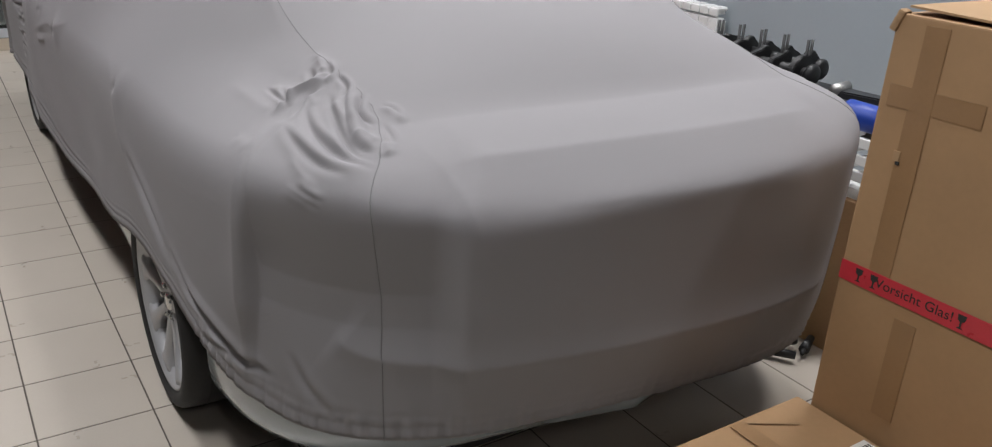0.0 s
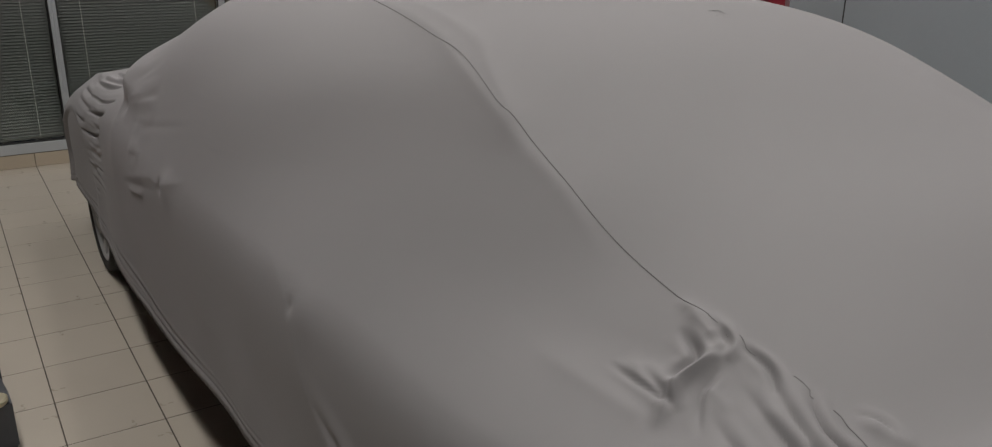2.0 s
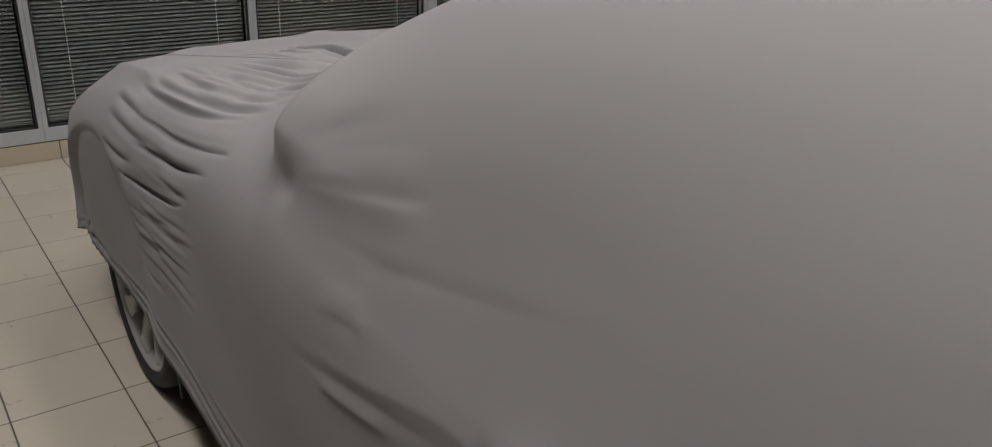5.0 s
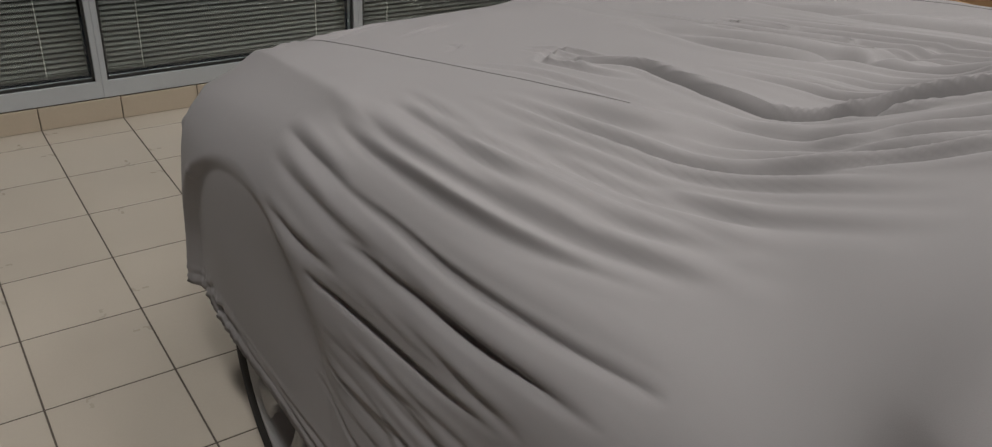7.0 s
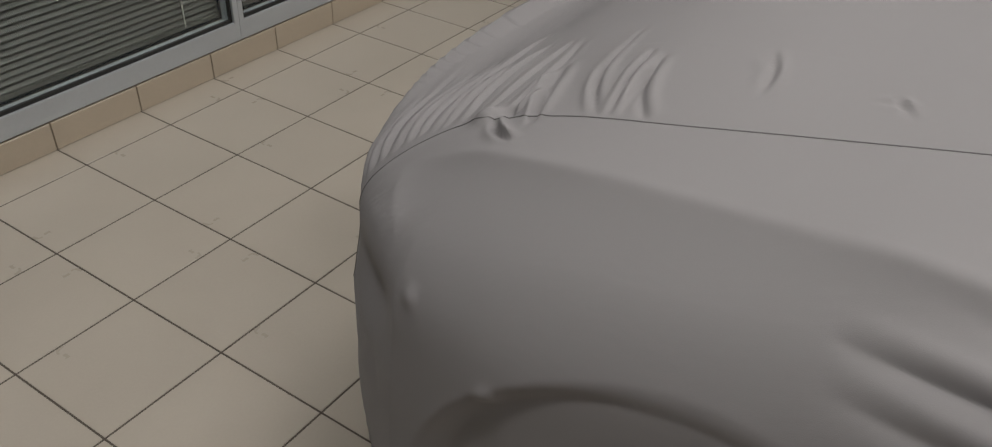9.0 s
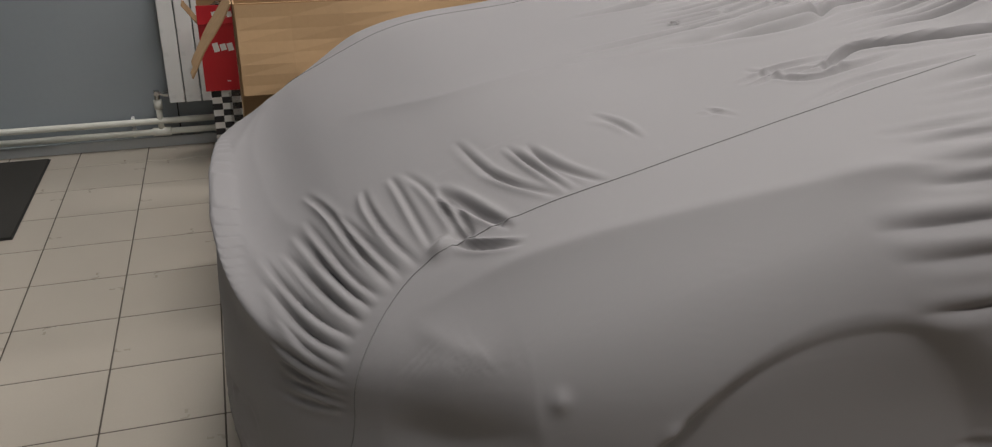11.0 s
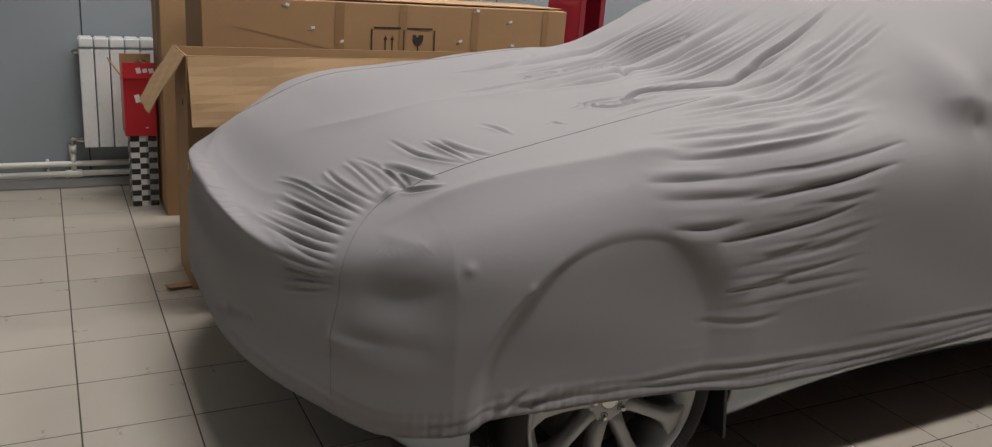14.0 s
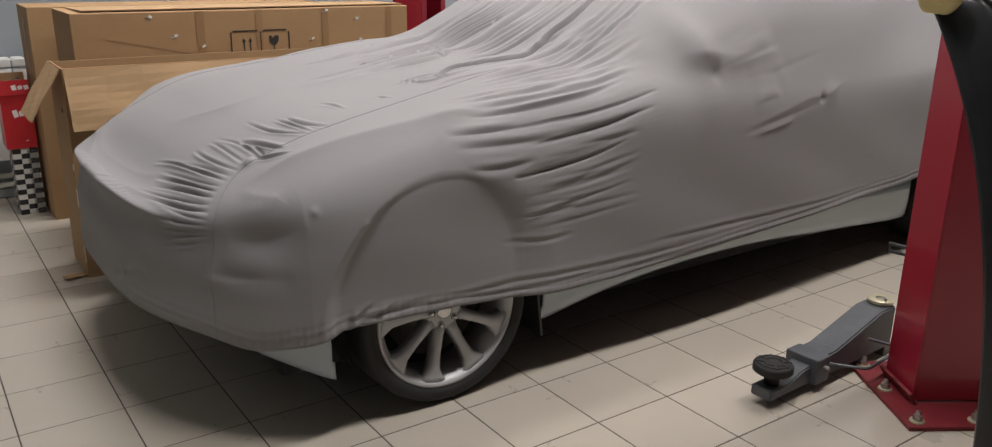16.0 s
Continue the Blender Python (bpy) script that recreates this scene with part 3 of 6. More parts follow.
fold(0.013, 0.009, (0.252, -0.686, 1.070), (0.249, -0.854, 1.086), (0.281, -1.157, 1.137), (0.276, -1.377, 1.234), ridge=0.7)
# the deep crease at the foot of the windscreen
fold(0.007, 0.032, (0.538, -0.487, 1.076), (0.537, -0.545, 1.084), (0.593, -0.644, 1.098), (0.576, -0.750, 1.109), (0.563, -0.855, 1.117), (0.561, -0.940, 1.121), (0.567, -0.999, 1.132), (0.580, -1.047, 1.151), (0.567, -1.134, 1.198), (0.577, -1.224, 1.248), ridge=0.9)
fold(0.022, 0.010, (0.537, -0.545, 1.084), (0.593, -0.644, 1.098), (0.576, -0.750, 1.109), (0.563, -0.855, 1.117), (0.561, -0.940, 1.121), (0.567, -0.999, 1.132), (0.580, -1.047, 1.151), (0.567, -1.134, 1.198), (0.577, -1.224, 1.248), ridge=0.9)
fold(0.008, 0.034, (0.567, -1.014, 1.136), (0.589, -1.119, 1.191), (0.603, -1.258, 1.269), (0.668, -1.504, 1.407), ridge=0.9)
fold(0.008, 0.012, (0.638, -0.429, 1.069), (0.524, -0.481, 1.074), (0.520, -0.592, 1.089), (0.536, -0.722, 1.105))
fold(0.007, 0.010, (0.567, -0.375, 1.059), (0.596, -0.482, 1.076), (0.594, -0.596, 1.092))
fold(0.006, 0.003, (0.478, -0.240, 1.036), (0.472, -0.277, 1.040), (0.437, -0.299, 1.041))
fold(0.007, 0.007, (0.409, -0.406, 1.056), (0.451, -0.544, 1.079), (0.454, -0.707, 1.100), (0.458, -0.882, 1.114))
# folds fanning up the windscreen
fold(0.016, 0.018, (1.264, -0.416, 1.069), (1.290, -0.669, 1.103), (1.411, -0.973, 1.129), (1.371, -1.152, 1.223), (1.366, -1.389, 1.353))
fold(0.018, 0.024, (0.869, -0.319, 1.054), (0.882, -0.564, 1.090), (0.954, -0.871, 1.120), (0.945, -1.082, 1.186), (0.939, -1.295, 1.308), (0.957, -1.437, 1.386))
fold(0.013, 0.008, (1.176, -0.456, 1.075), (1.195, -0.675, 1.104), (1.335, -1.021, 1.149), (1.295, -1.229, 1.268), (1.311, -1.389, 1.355), ridge=0.7)
fold(0.010, 0.018, (1.149, -0.501, 1.081), (1.165, -0.665, 1.103), (1.310, -1.016, 1.147), (1.264, -1.224, 1.266), (1.276, -1.374, 1.349), ridge=0.7)
fold(0.011, 0.016, (1.095, -0.443, 1.073), (1.109, -0.648, 1.100), (1.258, -1.004, 1.143), (1.204, -1.214, 1.262), (1.216, -1.391, 1.360), ridge=0.7)
fold(0.009, 0.014, (1.065, -0.422, 1.070), (1.077, -0.637, 1.099), (1.229, -0.997, 1.141), (1.171, -1.209, 1.260), (1.182, -1.396, 1.363), ridge=0.7)
fold(0.009, 0.016, (1.030, -0.439, 1.072), (1.041, -0.626, 1.098), (1.196, -0.990, 1.138), (1.135, -1.205, 1.258), (1.142, -1.379, 1.354), ridge=0.7)
fold(0.011, 0.015, (1.003, -0.456, 1.075), (1.013, -0.618, 1.097), (1.169, -0.983, 1.136), (1.106, -1.201, 1.256), (1.111, -1.380, 1.356), ridge=0.7)
fold(0.009, 0.016, (0.961, -0.474, 1.077), (0.967, -0.603, 1.095), (1.128, -0.975, 1.133), (1.058, -1.194, 1.253), (1.062, -1.338, 1.332), ridge=0.7)
fold(0.010, 0.014, (0.932, -0.445, 1.073), (0.939, -0.595, 1.094), (1.100, -0.968, 1.131), (1.030, -1.191, 1.251), (1.033, -1.384, 1.357), ridge=0.7)
fold(0.010, 0.007, (0.793, -0.613, 1.096), (0.910, -0.948, 1.126), (0.856, -1.174, 1.239), (0.849, -1.406, 1.368), ridge=0.7)
fold(0.013, 0.010, (0.794, -0.741, 1.111), (0.870, -0.945, 1.125), (0.821, -1.172, 1.238), (0.820, -1.323, 1.320), ridge=0.7)
fold(0.008, 0.011, (0.764, -0.730, 1.109), (0.833, -0.942, 1.125), (0.790, -1.171, 1.237), (0.793, -1.459, 1.393), ridge=0.7)
fold(0.009, 0.012, (0.716, -0.748, 1.111), (0.768, -0.937, 1.123), (0.736, -1.173, 1.234), (0.743, -1.472, 1.397), ridge=0.7)
fold(0.009, 0.015, (0.687, -0.717, 1.108), (0.731, -0.934, 1.123), (0.705, -1.172, 1.233), (0.717, -1.485, 1.402), ridge=0.7)
fold(0.011, 0.010, (0.473, -0.996, 1.125), (0.480, -1.168, 1.202), (0.502, -1.343, 1.297), (0.549, -1.537, 1.405), ridge=0.7)
fold(0.012, 0.013, (0.446, -1.083, 1.150), (0.438, -1.172, 1.195), (0.462, -1.357, 1.296), (0.493, -1.503, 1.377), ridge=0.7)
fold(0.012, 0.012, (0.405, -1.010, 1.120), (0.409, -1.177, 1.189), (0.434, -1.368, 1.294), (0.457, -1.483, 1.357), ridge=0.7)
fold(0.009, 0.015, (0.379, -1.025, 1.121), (0.381, -1.181, 1.184), (0.408, -1.380, 1.293), (0.434, -1.512, 1.364), ridge=0.7)
# gathers along the front seam
fold(0.0049, 0.0040, (0.248, 0.435, 0.714), (0.340, 0.498, 0.708), (0.423, 0.540, 0.702), ridge=0.8)
fold(0.0057, 0.0056, (0.255, 0.429, 0.735), (0.364, 0.492, 0.731), (0.461, 0.532, 0.733), ridge=0.8)
fold(0.0049, 0.0072, (0.264, 0.424, 0.747), (0.370, 0.475, 0.744), (0.514, 0.519, 0.743), ridge=0.8)
fold(0.0066, 0.0112, (0.279, 0.413, 0.765), (0.394, 0.469, 0.752), (0.579, 0.521, 0.747), ridge=0.8)
fold(0.0057, 0.0112, (0.295, 0.401, 0.781), (0.381, 0.441, 0.769), (0.521, 0.485, 0.756), (0.699, 0.529, 0.750), ridge=0.8)
fold(0.0057, 0.0112, (0.307, 0.386, 0.797), (0.433, 0.426, 0.786), (0.676, 0.482, 0.763), ridge=0.8)
fold(0.0066, 0.0144, (0.321, 0.370, 0.812), (0.452, 0.405, 0.804), (0.719, 0.455, 0.780), ridge=0.8)
fold(0.0057, 0.0112, (0.332, 0.357, 0.824), (0.449, 0.389, 0.816), (0.743, 0.432, 0.796), ridge=0.8)
fold(0.0057, 0.0128, (0.335, 0.335, 0.838), (0.478, 0.364, 0.836), (0.692, 0.391, 0.826), (0.862, 0.421, 0.805), ridge=0.8)
fold(0.0057, 0.0096, (0.344, 0.319, 0.849), (0.479, 0.347, 0.847), (0.674, 0.378, 0.835), ridge=0.8)
fold(0.0057, 0.0112, (0.343, 0.292, 0.865), (0.469, 0.317, 0.865), (0.600, 0.329, 0.865), (0.696, 0.327, 0.867), ridge=0.8)
fold(0.0057, 0.0072, (0.365, 0.265, 0.886), (0.455, 0.271, 0.891), (0.605, 0.274, 0.897), (0.678, 0.278, 0.897), ridge=0.8)
fold(0.0057, 0.0064, (0.347, 0.226, 0.905), (0.432, 0.228, 0.912), (0.556, 0.237, 0.916), (0.663, 0.256, 0.909), ridge=0.8)
fold(0.0049, 0.0072, (0.338, 0.212, 0.912), (0.428, 0.213, 0.921), (0.542, 0.224, 0.923), ridge=0.8)
fold(0.0057, 0.0096, (0.314, 0.155, 0.936), (0.419, 0.199, 0.928), (0.529, 0.229, 0.919), ridge=0.8)
fold(0.0049, 0.0088, (0.333, 0.052, 0.977), (0.459, 0.078, 0.982), (0.563, 0.090, 0.984), ridge=0.8)
fold(0.0057, 0.0064, (0.334, 0.070, 0.972), (0.416, 0.114, 0.966), (0.510, 0.147, 0.959), ridge=0.8)
fold(0.0066, 0.0072, (0.339, 0.032, 0.983), (0.431, 0.054, 0.988), (0.544, 0.061, 0.993), ridge=0.8)
fold(0.0066, 0.0024, (0.461, -0.111, 1.020), (0.515, -0.099, 1.022), (0.572, -0.066, 1.020), ridge=0.8)
fold(0.0066, 0.0032, (0.251, 0.440, 0.689), (0.333, 0.492, 0.667), (0.434, 0.538, 0.638), ridge=0.8)
fold(0.0057, 0.0056, (0.250, 0.438, 0.702), (0.320, 0.488, 0.693), (0.406, 0.528, 0.673), ridge=0.8)
fold(0.0057, 0.0120, (0.359, 0.241, 0.899), (0.309, 0.207, 0.909), (0.261, 0.151, 0.927), ridge=0.9)
fold(0.0082, 0.0128, (0.542, 0.224, 0.923), (0.432, 0.194, 0.931), (0.307, 0.158, 0.933))
# front face: lamp hollow, lip and hood edge
fold(0.055, 0.020, (0.203, 0.398, 0.695), (0.119, 0.304, 0.697), (0.057, 0.197, 0.745), ridge=0.3)
fold(0.030, 0.012, (0.258, 0.441, 0.588), (0.159, 0.347, 0.577), (0.076, 0.235, 0.582), ridge=0.4)
fold(0.012, 0.006, (1.546, 0.523, 0.170), (0.643, 0.608, 0.500), (0.491, 0.574, 0.505))
# shallow strains on the door and along the hem
fold(0.022, 0.003, (0.107, -1.695, 1.136), (0.114, -1.851, 1.176), (0.122, -1.972, 1.206))
fold(0.019, 0.003, (0.102, -1.704, 1.114), (0.107, -1.886, 1.157), (0.114, -1.984, 1.183))
fold(0.022, 0.002, (0.062, -1.739, 1.049), (0.072, -1.915, 1.066), (0.086, -2.008, 1.089))
fold(0.017, 0.001, (0.059, -1.803, 1.045), (0.073, -1.939, 1.066), (0.093, -2.038, 1.104))
fold(0.019, 0.003, (0.019, -1.780, 0.952), (0.024, -1.862, 0.964), (0.028, -1.922, 0.974))
fold(0.019, 0.002, (0.108, -1.662, 1.169), (0.132, -1.822, 1.214), (0.138, -1.948, 1.244))
fold(0.024, 0.003, (0.078, -1.577, 1.173), (0.141, -1.700, 1.210), (0.151, -1.877, 1.261))
fold(0.010, 0.006, (0.024, 0.062, 0.409), (0.009, -0.054, 0.422), (0.008, -0.223, 0.424))
fold(0.008, 0.005, (0.031, 0.093, 0.403), (0.017, 0.033, 0.434), (0.010, -0.014, 0.464))
fold(0.008, 0.005, (0.016, 0.013, 0.405), (0.009, -0.044, 0.424), (0.006, -0.085, 0.450))
fold(0.009, 0.005, (0.007, -0.165, 0.412), (0.024, -0.528, 0.415), (0.023, -1.013, 0.404), (0.002, -1.557, 0.427))
fold(0.008, 0.005, (0.011, -0.308, 0.402), (0.028, -0.651, 0.382), (0.019, -1.068, 0.377))
fold(0.008, 0.004, (0.029, -0.598, 0.654), (0.034, -0.783, 0.673), (0.031, -0.946, 0.696))
fold(0.010, 0.005, (0.032, -0.650, 0.743), (0.032, -0.908, 0.753), (0.020, -1.140, 0.800))
fold(0.010, 0.006, (0.054, -0.768, 0.927), (0.047, -0.974, 0.945), (0.049, -1.199, 0.991))
fold(0.009, 0.004, (0.025, -0.500, 0.570), (0.033, -0.690, 0.551), (0.032, -0.832, 0.556))
fold(0.012, 0.003, (0.039, -0.634, 0.850), (0.037, -0.861, 0.862), (0.027, -1.142, 0.914))
fold(0.012, 0.002, (0.007, -1.670, 0.831), (0.011, -1.910, 0.873), (0.028, -2.226, 0.930))
fold(0.008, 0.004, (0.019, -1.113, 0.452), (0.004, -1.449, 0.462), (0.012, -2.071, 0.456), (0.036, -2.849, 0.459))
fold(0.008, 0.004, (0.024, -0.960, 0.377), (0.001, -1.455, 0.380), (0.019, -2.323, 0.399), (0.032, -3.073, 0.445))
fold(0.007, 0.004, (0.028, -0.808, 0.343), (0.005, -1.283, 0.330), (0.002, -1.862, 0.332))
fold(0.012, 0.001, (0.060, -1.662, 1.044), (0.078, -1.961, 1.074), (0.121, -2.406, 1.156))
# wrinkled tail corner
fold(0.011, 0.0221, (0.394, -4.280, 1.142), (0.356, -4.359, 1.102), (0.327, -4.443, 1.080), (0.318, -4.518, 1.074), (0.345, -4.548, 1.073))
fold(0.009, 0.0175, (0.356, -4.265, 1.124), (0.326, -4.378, 1.090), (0.314, -4.433, 1.079), (0.301, -4.526, 1.070), (0.333, -4.567, 1.067))
fold(0.009, 0.0137, (0.299, -4.261, 1.100), (0.273, -4.359, 1.081), (0.269, -4.457, 1.069), (0.281, -4.538, 1.063), (0.320, -4.583, 1.061))
fold(0.009, 0.0111, (0.231, -4.294, 1.075), (0.224, -4.407, 1.063), (0.230, -4.506, 1.054), (0.263, -4.570, 1.048))
fold(0.007, 0.0137, (0.410, -4.324, 1.130), (0.375, -4.389, 1.098), (0.384, -4.443, 1.087))
fold(0.008, 0.0111, (0.294, -4.135, 1.109), (0.280, -4.206, 1.097), (0.263, -4.229, 1.089))
fold(0.008, 0.0137, (0.360, -4.140, 1.160), (0.346, -4.194, 1.134), (0.298, -4.184, 1.106))
fold(0.007, 0.0111, (0.395, -4.154, 1.179), (0.386, -4.209, 1.158), (0.361, -4.218, 1.139))
fold(0.006, 0.0052, (0.427, -4.384, 1.111), (0.445, -4.409, 1.105), (0.444, -4.442, 1.093))
fold(0.005, 0.0026, (0.151, -4.473, 1.011), (0.170, -4.535, 0.998), (0.193, -4.577, 0.980))
fold(0.005, 0.0026, (0.167, -4.496, 1.019), (0.185, -4.550, 1.007), (0.203, -4.578, 1.001))
fold(0.007, 0.0013, (0.144, -4.209, 1.046), (0.142, -4.274, 1.042), (0.140, -4.328, 1.035))
fold(0.006, 0.0097, (0.393, -4.221, 1.161), (0.394, -4.280, 1.142), (0.371, -4.311, 1.119))
fold(0.006, 0.0052, (0.404, -4.443, 1.089), (0.398, -4.491, 1.086), (0.389, -4.532, 1.082))
fold(0.009, -0.0111, (0.228, -4.233, 1.077), (0.313, -4.207, 1.111), (0.386, -4.222, 1.156))
fold(0.006, 0.0084, (0.355, -4.230, 1.132), (0.309, -4.242, 1.105), (0.261, -4.285, 1.085))
fold(0.005, 0.0072, (0.271, -4.096, 1.100), (0.273, -4.180, 1.095), (0.275, -4.230, 1.093))
fold(0.012, 0.012, (0.047, -3.902, 0.662), (0.051, -4.054, 0.599), (0.068, -4.260, 0.571), (0.106, -4.417, 0.543))
fold(0.010, 0.012, (0.048, -3.974, 0.601), (0.059, -4.186, 0.571), (0.095, -4.384, 0.545))
fold(0.010, 0.010, (0.050, -4.045, 0.559), (0.067, -4.258, 0.553), (0.113, -4.437, 0.535))
fold(0.009, 0.008, (0.050, -4.086, 0.506), (0.078, -4.318, 0.539), (0.121, -4.455, 0.535))
fold(0.020, 0.012, (0.034, -3.452, 0.813), (0.042, -3.730, 0.709), (0.046, -3.919, 0.614))
fold(0.012, 0.008, (0.131, -4.481, 0.620), (0.165, -4.538, 0.544), (0.214, -4.593, 0.486))


# long taut ridges from the wing to the windscreen and the mirror
crest(0.009, 0.030, 0.020, (0.200, -0.274, 0.991), (0.176, -0.443, 1.009), (0.161, -0.765, 1.045), (0.193, -1.114, 1.093), (0.191, -1.310, 1.138), ends=0.30)
crest(0.009, 0.025, 0.018, (0.371, -0.568, 1.076), (0.415, -0.867, 1.110), (0.415, -1.137, 1.171), (0.397, -1.331, 1.264), (0.400, -1.389, 1.295), ends=0.30)
crest(0.007, 0.020, 0.015, (0.475, -0.789, 1.109), (0.520, -1.048, 1.146), (0.520, -1.241, 1.248), (0.518, -1.326, 1.293), ends=0.30)
fold(0.009, 0.008, (0.261, -0.716, 1.075), (0.289, -1.006, 1.103), (0.276, -1.205, 1.153), ridge=0.6)
fold(0.008, 0.007, (0.224, -0.466, 1.031), (0.206, -0.711, 1.059), (0.191, -0.897, 1.070), ridge=0.6)
fold(0.008, 0.006, (0.263, -0.442, 1.038), (0.243, -0.613, 1.059), (0.225, -0.778, 1.072), ridge=0.6)
crest(0.010, 0.030, 0.020, (0.853, -0.765, 1.113), (0.941, -1.009, 1.147), (0.891, -1.138, 1.220), (0.890, -1.290, 1.305), ends=0.30)
crest(0.008, 0.025, 0.018, (0.985, -0.868, 1.120), (1.001, -1.114, 1.206), (1.002, -1.276, 1.298), ends=0.30)
crest(0.008, 0.020, 0.015, (1.283, -0.382, 1.063), (1.350, -0.694, 1.106), (1.431, -0.909, 1.121), (1.429, -1.049, 1.159), ends=0.30)
crest(0.008, 0.020, 0.015, (0.922, -0.330, 1.055), (0.941, -0.589, 1.094), (1.095, -0.951, 1.127), ends=0.30)
crest(0.006, 0.020, 0.015, (1.607, -0.248, 1.034), (1.750, -0.478, 1.059), (1.699, -0.673, 1.092), ends=0.30)
fold(0.006, 0.006, (0.550, -0.376, 1.058), (0.562, -0.507, 1.079), (0.512, -0.597, 1.090), ridge=0.6)
fold(0.005, 0.005, (0.498, -0.264, 1.037), (0.463, -0.289, 1.038), ridge=0.6)
fold(0.006, 0.006, (0.584, -0.080, 1.016), (0.515, -0.107, 1.017), (0.433, -0.115, 1.012), ridge=0.6)
fold(0.007, 0.008, (0.527, 0.063, 0.981), (0.409, 0.035, 0.980), (0.329, -0.007, 0.979), ridge=0.6)
fold(0.006, 0.007, (0.676, 0.153, 0.954), (0.506, 0.138, 0.953), (0.396, 0.106, 0.956), ridge=0.6)
# gathers at the tail seam: pocket, ridge and small wrinkles
crest(0.012, 0.012, 0.020, (0.228, -4.226, 1.078), (0.340, -4.199, 1.130), (0.399, -4.224, 1.164), ends=0.20)
crest(0.014, 0.014, 0.014, (0.399, -4.284, 1.143), (0.352, -4.377, 1.097), (0.324, -4.467, 1.079), (0.339, -4.561, 1.071), ends=0.20)
crest(0.012, 0.030, 0.030, (0.228, -4.248, 1.077), (0.231, -4.369, 1.069), (0.240, -4.488, 1.060), (0.264, -4.547, 1.057), (0.326, -4.577, 1.065), ends=0.20)
crest(0.008, 0.009, 0.009, (0.349, -4.302, 1.113), (0.343, -4.360, 1.099), (0.345, -4.412, 1.088), ends=0.30)
crest(0.008, 0.009, 0.009, (0.311, -4.469, 1.077), (0.350, -4.486, 1.082), (0.358, -4.525, 1.079), ends=0.30)
crest(0.008, 0.009, 0.009, (0.384, -4.093, 1.190), (0.390, -4.163, 1.176), (0.393, -4.221, 1.161), ends=0.30)
crest(0.008, 0.009, 0.009, (0.289, -4.103, 1.110), (0.289, -4.174, 1.104), (0.295, -4.222, 1.102), ends=0.30)
crest(0.008, 0.009, 0.009, (0.425, -4.384, 1.111), (0.442, -4.425, 1.099), (0.446, -4.469, 1.091), ends=0.30)
crest(0.008, 0.009, 0.009, (0.381, -4.126, 1.180), (0.379, -4.170, 1.167), (0.375, -4.197, 1.156), ends=0.30)
crest(0.008, 0.009, 0.009, (0.371, -4.512, 1.082), (0.367, -4.541, 1.079), (0.359, -4.567, 1.073), ends=0.30)
crest(0.004, 0.006, 0.008, (0.143, -4.222, 1.045), (0.142, -4.274, 1.042), (0.140, -4.320, 1.037), ends=0.30)
crest(0.004, 0.006, 0.008, (0.151, -4.474, 1.012), (0.165, -4.524, 0.999), (0.183, -4.563, 0.987), ends=0.30)
crest(0.004, 0.006, 0.008, (0.180, -4.494, 1.032), (0.189, -4.541, 1.019), (0.203, -4.578, 1.006), ends=0.30)
crest(0.004, 0.006, 0.008, (0.196, -4.412, 1.054), (0.192, -4.493, 1.040), (0.203, -4.557, 1.023), ends=0.30)
crest(0.004, 0.006, 0.008, (0.316, -4.228, 1.111), (0.320, -4.259, 1.109), (0.315, -4.292, 1.103), ends=0.30)
# bonnet bulge, lamp lid and bumper ledge of the nose
crest(0.012, 0.100, 0.050, (1.162, 0.323, 0.879), (0.913, 0.125, 0.968), (0.874, -0.107, 1.025), (0.852, -0.312, 1.052), (0.856, -0.479, 1.078), ends=0.20)
crest(0.010, 0.050, 0.040, (0.284, 0.461, 0.576), (0.244, 0.431, 0.566), (0.195, 0.387, 0.564), (0.134, 0.322, 0.574), (0.084, 0.259, 0.590), ends=0.25)
crest(0.006, 0.030, 0.030, (0.264, 0.331, 0.829), (0.194, 0.296, 0.822), (0.150, 0.260, 0.820), (0.113, 0.226, 0.815), ends=0.30)
# strained star round the front door handle
crest(0.005, 0.030, 0.012, (0.008, -1.712, 0.868), (0.014, -1.905, 0.903), (0.026, -2.117, 0.947), (0.030, -2.230, 0.948), (0.044, -2.353, 0.981), (0.064, -2.467, 1.017), ends=0.30)
crest(0.005, 0.015, 0.010, (0.007, -1.758, 0.826), (0.011, -1.914, 0.847), (0.015, -2.036, 0.869), ends=0.30)
crest(0.006, 0.050, 0.030, (0.103, -1.527, 1.092), (0.109, -1.692, 1.133), (0.114, -1.851, 1.176), (0.122, -1.971, 1.211), ends=0.30)
crest(0.006, 0.040, 0.030, (0.093, -1.564, 1.083), (0.099, -1.739, 1.113), (0.102, -1.881, 1.143), (0.107, -1.994, 1.167), ends=0.30)
crest(0.005, 0.040, 0.030, (0.062, -1.739, 1.049), (0.066, -1.848, 1.057), (0.075, -1.935, 1.072), (0.086, -2.018, 1.091), ends=0.30)
crest(0.005, 0.040, 0.030, (0.021, -1.745, 0.961), (0.026, -1.858, 0.974), (0.033, -1.950, 0.991), ends=0.30)
# the cloth falls in a long soft pleat before the rear wheel
crest(0.008, 0.060, 0.070, (0.101, -2.987, 1.042), (0.050, -3.303, 0.968), (0.034, -3.453, 0.813), (0.041, -3.694, 0.696), (0.046, -3.891, 0.621), (0.053, -4.106, 0.605), ends=0.25)
crest(0.006, 0.030, 0.030, (0.224, -3.963, 1.087), (0.230, -4.138, 1.082), (0.239, -4.243, 1.081), ends=0.30)
